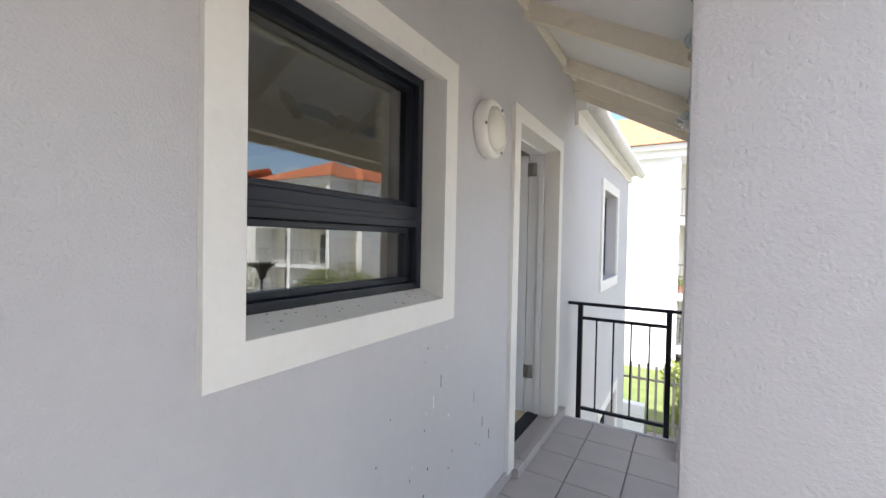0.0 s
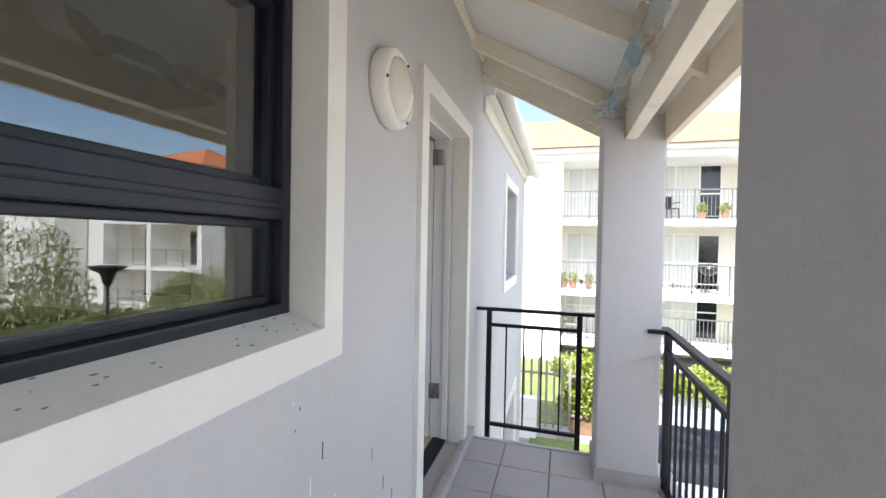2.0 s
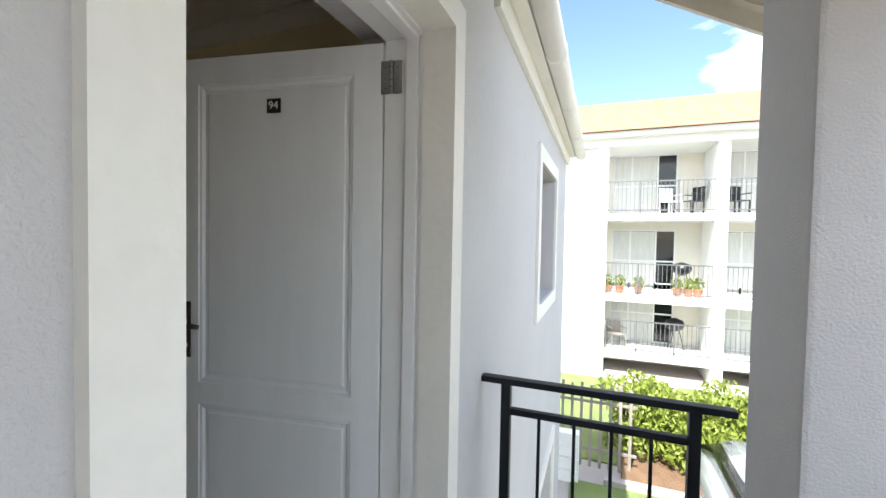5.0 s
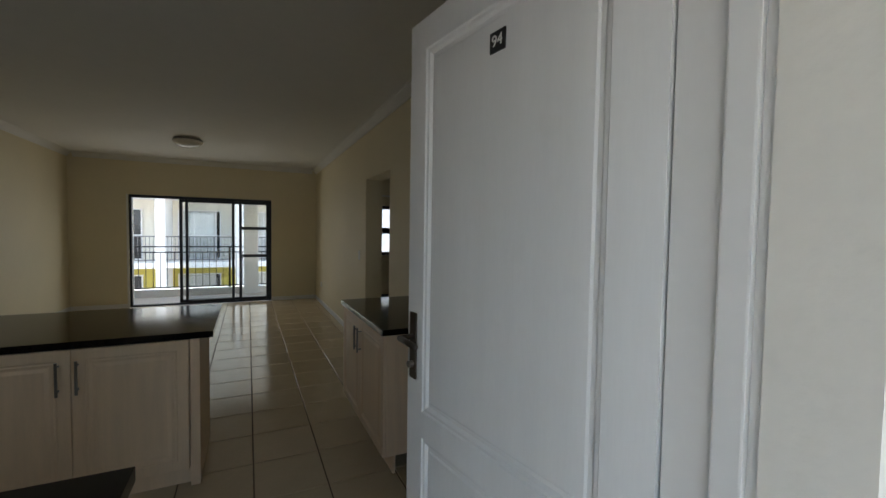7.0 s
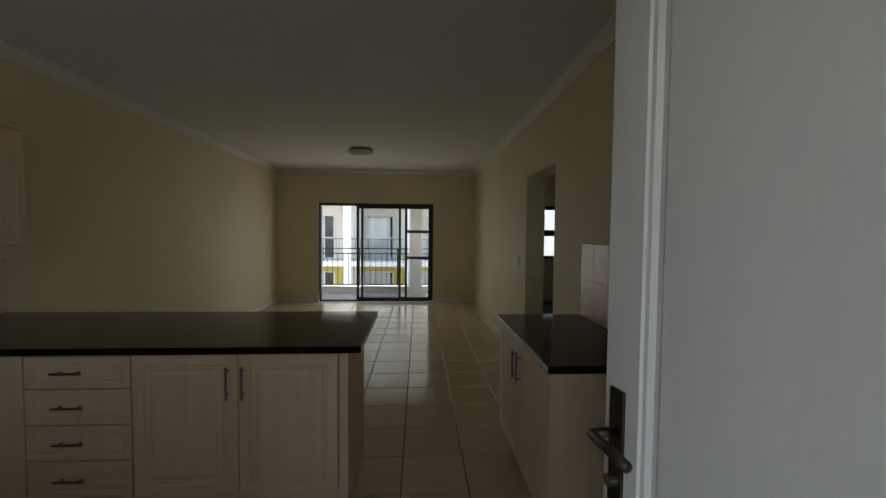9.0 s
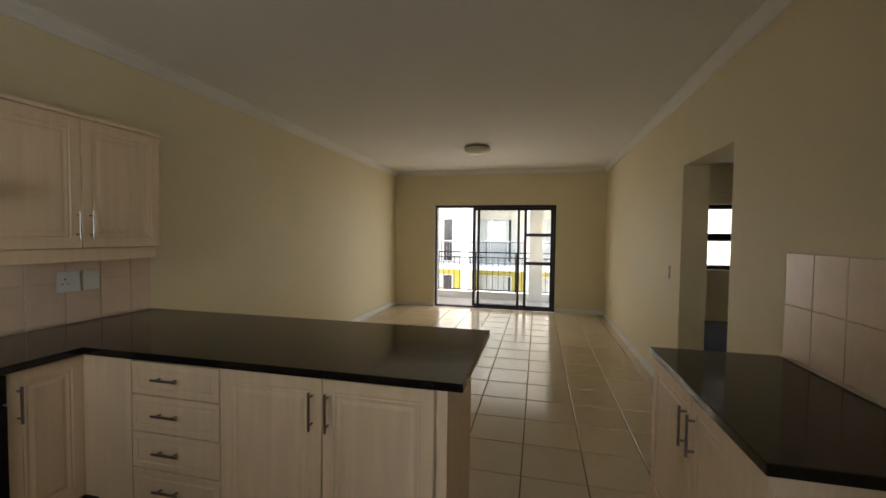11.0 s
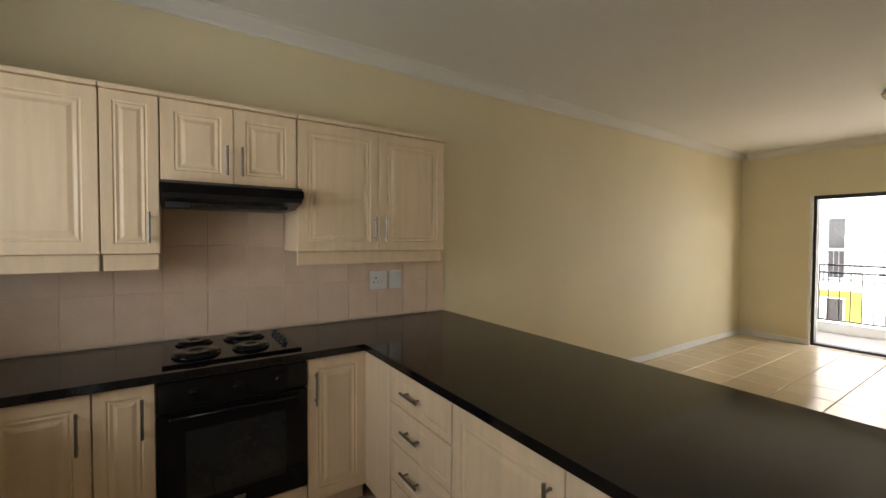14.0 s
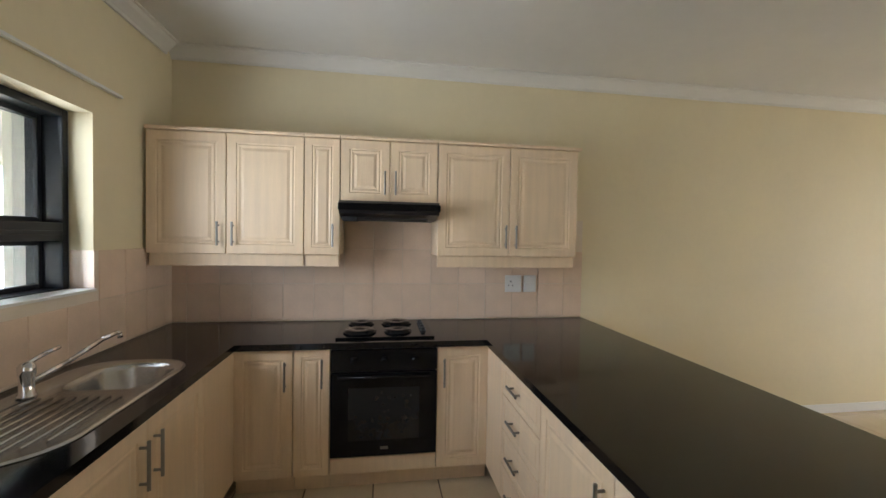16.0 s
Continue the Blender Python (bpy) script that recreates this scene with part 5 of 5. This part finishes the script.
def apartment(m, floors, height, bays, flat, ground, roof_h, label, wall_mat, roof_mat, depth=9.0, eave=0.45, lower_mat=None):
    """Apartment block: m at the facade's ground line, u along the front, front towards local -y.
    bays: (u0, u1) balconies; flat: (u0, u1[, window centre]) plain wall stretches with windows."""
    o = m.translation
    b = thing("apartment_building", o, label, "building")
    umin = min(f[0] for f in bays + flat)
    umax = max(f[1] for f in bays + flat)
    top = floors[-1] + height

    def add(nm, rows, mat, lab="", bev=0):
        bm = bmesh.new()
        for r in rows:
            box(bm, *r, bev, m)
        return part(nm, bm, mat, b, lab)
    rec = 1.55
    split = floors[1] - 0.22 if lower_mat else ground
    add("wall", [(umin, umax, rec, depth, split, top)], wall_mat, "rendered rear wall of balconies")
    if lower_mat:
        add("wall", [(umin, umax, rec, depth, ground, split)], lower_mat, "yellow rendered ground floor wall")
    for u0, u1, *centre in flat:
        add("wall", [(u0 + 0.162 * (u0 > umin), u1 - 0.162 * (u1 < umax), 0, rec - 0.002, ground, top - 0.002)], M_FACADE_W, "white rendered wall")
        for f in floors if u1 - u0 > 1.5 else ():
            c = centre[0] if centre else (u0 + u1) / 2
            pane_window(b, m @ pose(0, -0.02, 0), c - 0.6, c + 0.6, f + 0.95, f + 2.05, (c - 0.15,), (f + 1.5,), curtain=f < 2)
    for u0, u1 in bays:
        for k, f in enumerate(floors):
            add("slab", [(u0 + 0.162, u1 - 0.162, -0.12, rec, f - 0.22, f)], M_FACADE_W, "white balcony slab")
            w = (u1 - u0)
            pane_window(b, m @ pose(0, rec - 0.03, 0), u0 + 0.35, u0 + min(2.5, w * 0.72), f + 0.02, f + 2.1, (u0 + 0.95, u0 + 1.75), (f + 1.0,), curtain=(u0 + 0.4, u0 + 1.72))
            bm = bmesh.new()
            for z in (0.08, 0.98):
                box(bm, u0 + 0.05, u1 - 0.05, -0.10, -0.07, f + z, f + z + 0.035, 0, m)
            for s in range(int(w / 0.12)):
                box(bm, u0 + 0.1 + 0.12 * s, u0 + 0.114 + 0.12 * s, -0.09, -0.078, f + 0.1, f + 0.98, 0, m)
            for s in np.linspace(u0 + 0.06, u1 - 0.06, 4):
                box(bm, s - 0.02, s + 0.02, -0.10, -0.06, f - 0.18, f + 1.0, 0, m)
            tagged(part("balcony_rail", bm, M_GREYRAIL, b, "thin grey balcony railing"), kind="stuff")
    for u in sorted({u for bay in bays for u in bay}):
        add("pier", [(u - 0.16, u + 0.16, -0.15, rec - 0.002, ground, top - 0.252)], M_FACADE_W, "white pier")
    add("eaves_board", [(umin - eave, umax + eave, -eave, depth + eave, top, top + 0.16), (umin - 0.2, umax + 0.2, -0.2, depth, top - 0.25, top)], M_FACADE_W, "white eaves board")
    bm = bmesh.new()
    zt = top + 0.16
    e = eave + 0.12
    base_pts = [(umin - e, -e, zt), (umax + e, -e, zt), (umax + e, depth + e, zt), (umin - e, depth + e, zt)]
    half = (depth + 2 * e) / 2
    r0, r1 = (umin - e + half, depth / 2, zt + roof_h), (umax + e - half, depth / 2, zt + roof_h)
    n = 14
    for (p, q, s, t2) in ((base_pts[0], base_pts[1], r1, r0), (base_pts[2], base_pts[3], r0, r1), (base_pts[1], base_pts[2], r1, r1), (base_pts[3], base_pts[0], r0, r0)):
        p, q, s, t2 = Vector(p), Vector(q), Vector(s), Vector(t2)
        for k in range(n):   # courses of tiles, each lapping the one below
            a0, a1 = k / n, (k + 1) / n
            lift = Vector((0, 0, 0.045))
            v = [p.lerp(t2, a0) + lift, q.lerp(s, a0) + lift, q.lerp(s, a1), p.lerp(t2, a1)]
            bm.faces.new([bm.verts.new(x) for x in v])
            w2 = [p.lerp(t2, a0), q.lerp(s, a0), q.lerp(s, a0) + lift, p.lerp(t2, a0) + lift]
            bm.faces.new([bm.verts.new(x) for x in w2])
    bmesh.ops.transform(bm, matrix=m, verts=bm.verts)
    part("roof", bm, roof_mat, b, "tiled hipped roof")
    return b


FY = 16.3
apartment(pose(0.0, FY, 0), [-2.12, -0.30, 2.28], 2.35, [(0.45, 3.72), (3.72, 7.15)], [(-9.0, 0.45), (7.15, 11.3, 8.75)], GROUND, 2.4, "cream three-storey apartment building with balconies", M_FACADE, M_ROOFPALE)
LEVELS = [-2.83, -0.40, 2.25]
apartment(pose(18.0, 18.4, 0), LEVELS, 2.85, [(0.16, 3.85), (3.85, 7.6)], [(7.6, 8.9)], GROUND, 2.1, "white three-storey apartment building with an orange roof and balconies", M_FACADE, M_ROOF)
apartment(pose(17.6, 34.0, 0, 0, 0, -90), LEVELS, 2.85, [], [(0.2, 7.5), (7.5, 13.2)], GROUND, 2.1, "white three-storey apartment wing with an orange roof", M_FACADE, M_ROOF)
apartment(pose(26.95, 16.7, 0), LEVELS, 2.85, [], [(0.0, 4.4)], GROUND, 1.6, "white three-storey projecting stair block with an orange roof", M_FACADE, M_ROOF, depth=8.0)
apartment(pose(-18.5, -6.0, 0, 0, 0, 90), [-2.6, 0.1, 2.8], 2.45, [(2.6, 5.7), (5.7, 8.4), (8.4, 11.4)], [(-6.0, 2.6), (11.4, 20.0)], GROUND, 2.4, "white and yellow three-storey apartment building", M_FACADE, M_ROOF, lower_mat=M_YELLOW)

# balcony things on the opposite building
def pot(x, y, z, s, seed, label, mat=M_TERRA):
    t = thing("flower_pot", (x, y, z), label, "plant pot", "pots on the balconies")
    bm = bmesh.new()
    lathe(bm, [(0.10 * s, 0), (0.15 * s, 0.24 * s), (0.165 * s, 0.24 * s), (0.165 * s, 0.28 * s), (0.14 * s, 0.28 * s)], 14, pose(x, y, z))
    part("pot", bm, mat, t)
    bm = bmesh.new()
    leaves(bm, (x, y, z + 0.45 * s), (0.2 * s, 0.2 * s, 0.22 * s), 90, 0.06, seed)
    part("plant", bm, M_LEAF, t)


for k, (x, f) in enumerate(((0.7, -0.3), (1.05, -0.3), (1.6, -0.3), (2.7, -0.3), (3.0, -0.3), (3.25, -0.3), (5.2, 2.28), (5.9, 2.28), (6.6, 2.28))):
    pot(x, FY + 0.25, f, 0.9, 300 + k, "terracotta pot with a leafy plant")


def braai(x, y, z, label):
    t = thing("barbecue", (x, y, z), label, "barbecue", "barbecues on the balconies")
    bm = bmesh.new()
    lathe(bm, [(0.05, 0.62), (0.24, 0.72), (0.29, 0.84), (0.29, 0.86), (0.24, 0.98), (0.05, 1.05)], 18, pose(x, y, z))
    part("kettle", bm, M_BLACKPLASTIC, t, "", True)
    for k in range(3):
        a = radians(120 * k)
        bm = bmesh.new()
        cyl(bm, (x + 0.12 * math.cos(a), y + 0.12 * math.sin(a), z + 0.68), (x + 0.3 * math.cos(a), y + 0.3 * math.sin(a), z), 0.014, 8)
        part("leg", bm, M_BLACKPLASTIC, t)


braai(2.9, FY + 0.8, -0.30, "black kettle barbecue on a balcony")
braai(5.6, FY + 0.7, -0.30, "black kettle barbecue on a balcony")
braai(2.75, FY + 0.8, -2.12, "black kettle barbecue on the ground floor terrace")


def garden_chair(x, y, z, rz, mat, label):
    t = thing("garden_chair", (x, y, z), label, "chair", "chairs on the balconies")
    m = pose(x, y, z, 0, 0, rz)
    for nm, r in (("seat", (-0.24, 0.24, -0.24, 0.24, 0.40, 0.43)), ("backrest", (-0.24, 0.24, 0.21, 0.25, 0.43, 0.88)), ("leg", (-0.24, -0.20, -0.24, -0.20, 0, 0.40)),
                  ("leg", (0.20, 0.24, -0.24, -0.20, 0, 0.40)), ("leg", (-0.24, -0.20, 0.20, 0.24, 0, 0.40)), ("leg", (0.20, 0.24, 0.20, 0.24, 0, 0.40)),
                  ("armrest", (-0.27, -0.22, -0.24, 0.24, 0.62, 0.65)), ("armrest", (0.22, 0.27, -0.24, 0.24, 0.62, 0.65))):
        bm = bmesh.new()
        box(bm, *r, 0.008, m)
        part(nm, bm, mat, t)


garden_chair(2.5, FY + 0.7, 2.28, 30, M_WHITE, "white plastic chair on a balcony")
garden_chair(3.1, FY + 0.7, 2.28, -60, M_BLACKPLASTIC, "dark plastic chair on a balcony")
garden_chair(4.3, FY + 0.7, 2.28, 20, M_BLACKPLASTIC, "dark plastic chair on a balcony")
garden_chair(1.0, FY + 0.6, -2.12, 20, M_PLANK, "brown wooden chair on the terrace")

# ---- tiles last ----


def tiles(parent, m, u0, u1, v0, v1, pu, pv, ou, ov, gap, thick, mat, skip=None):
    """Tiles as pieces on a plane: u, v local, lifted along local z. Lines lie at ou + k pu, ov + k pv."""
    cache = {}
    ku = math.floor((u0 - ou) / pu)
    while ou + ku * pu < u1 - 0.004:
        kv = math.floor((v0 - ov) / pv)
        while ov + kv * pv < v1 - 0.004:
            a0, a1 = max(u0, ou + ku * pu + gap / 2), min(u1, ou + (ku + 1) * pu - gap / 2)
            b0, b1 = max(v0, ov + kv * pv + gap / 2), min(v1, ov + (kv + 1) * pv - gap / 2)
            kv += 1
            if a1 - a0 < 0.008 or b1 - b0 < 0.008 or (skip and skip((a0 + a1) / 2, (b0 + b1) / 2)):
                continue
            key = (round(a1 - a0, 3), round(b1 - b0, 3))
            if key not in cache:
                w, h = key[0] / 2, key[1] / 2
                bm = bmesh.new()
                e = min(0.003, thick * 0.5)
                lo = [bm.verts.new((x, y, 0)) for x, y in ((-w, -h), (w, -h), (w, h), (-w, h))]
                mi = [bm.verts.new((x, y, thick - e)) for x, y in ((-w, -h), (w, -h), (w, h), (-w, h))]
                hi = [bm.verts.new((x, y, thick)) for x, y in ((-w + e, -h + e), (w - e, -h + e), (w - e, h - e), (-w + e, h - e))]
                for p, q in ((lo, mi), (mi, hi)):
                    for k in range(4):
                        bm.faces.new((p[k], p[(k + 1) % 4], q[(k + 1) % 4], q[k]))
                bm.faces.new(hi)
                cache[key] = mesh_of("tile", bm, mat)
            ob = new("tile", cache[key])
            ob.parent = parent
            ob.matrix_parent_inverse = Matrix.Identity(4)
            tilt = pose(0, 0, 0, random.uniform(-0.06, 0.06), random.uniform(-0.06, 0.06), 0)
            ob.matrix_local = Matrix.Translation(-base(parent)) @ m @ pose((a0 + a1) / 2, (b0 + b1) / 2, 0) @ tilt
        ku += 1


random.seed(3)
FLOOR = bpy.data.objects["floor_slab"]
tiles(FLOOR, pose(0, 0, -0.008), XW, XI, 0.0, YN, 0.385, 0.381, -4.004, 2.734, 0.007, 0.008, M_FTILE)
CFLOOR = bpy.data.objects["corridor_slab"]
tiles(CFLOOR, pose(0, 0, CORR - 0.008), 0.0, 1.30, -1.6, 3.475, 0.30, 0.30, 0.28, 3.165, 0.006, 0.008, M_CTILE)
tiles(bpy.data.objects["wall_east"], pose(0.0, 0, 0, 90, 0, 90), -1.6, 2.44, CORR, CORR + 0.075, 0.30, 0.30, 3.165, CORR, 0.004, 0.010, M_CTILE)
tiles(bpy.data.objects["wall_east"], pose(0.0, 0, 0, 90, 0, 90), 2.44, 3.515, CORR, CORR + 0.06, 0.30, 0.30, 3.165, CORR, 0.004, 0.05, M_CTILE)
SW = bpy.data.objects["wall_south"]
solo("splashback_south", boxes([(-3.25, XI - 0.006, 0.0, 0.003, CT, 1.60)]), M_WGROUT, "cream grout bed of wall tiles", "tiles", kind="structure")
tiles(SW, pose(0, 0.003, 0, 90, 0, 180), -(XI - 0.006), 3.25, CT + 0.003, 1.60, 0.204, 0.245, 1.468, 1.118, 0.003, 0.004, M_WTILE, lambda u, v: v > 1.365 and not 1.45 < u < 2.1)
solo("splashback_east", boxes([(XI - 0.007, XI - 0.004, 0.0, WIN[0], CT, 1.36), (XI - 0.007, XI - 0.004, WIN[0], WIN[1], CT, 1.165), (XI - 0.007, XI - 0.004, WIN[1], 2.45, CT, 1.36)]), M_WGROUT, "cream grout bed of wall tiles", "tiles", kind="structure")
EW = bpy.data.objects["wall_east_lining"]
tiles(EW, pose(XI - 0.007, 0, 0, 90, 0, -90), -2.45, -0.012, CT + 0.003, 1.363, 0.204, 0.245, -0.10, 1.118, 0.003, 0.004, M_WTILE, lambda u, v: WIN[0] < -u < WIN[1] and v > 1.165)
NW = bpy.data.objects["wall_north"]
solo("splashback_north", boxes([(-3.115, XI - 0.01, YN - 0.003, YN, CT, 1.372)]), M_WGROUT, "cream grout bed of wall tiles", "tiles", kind="structure")
tiles(NW, pose(0, YN - 0.003, 0, 90, 0, 0), -3.112, XI - 0.01, CT + 0.003, 1.372, 0.204, 0.25, -3.112, 1.12, 0.003, 0.004, M_WTILE)
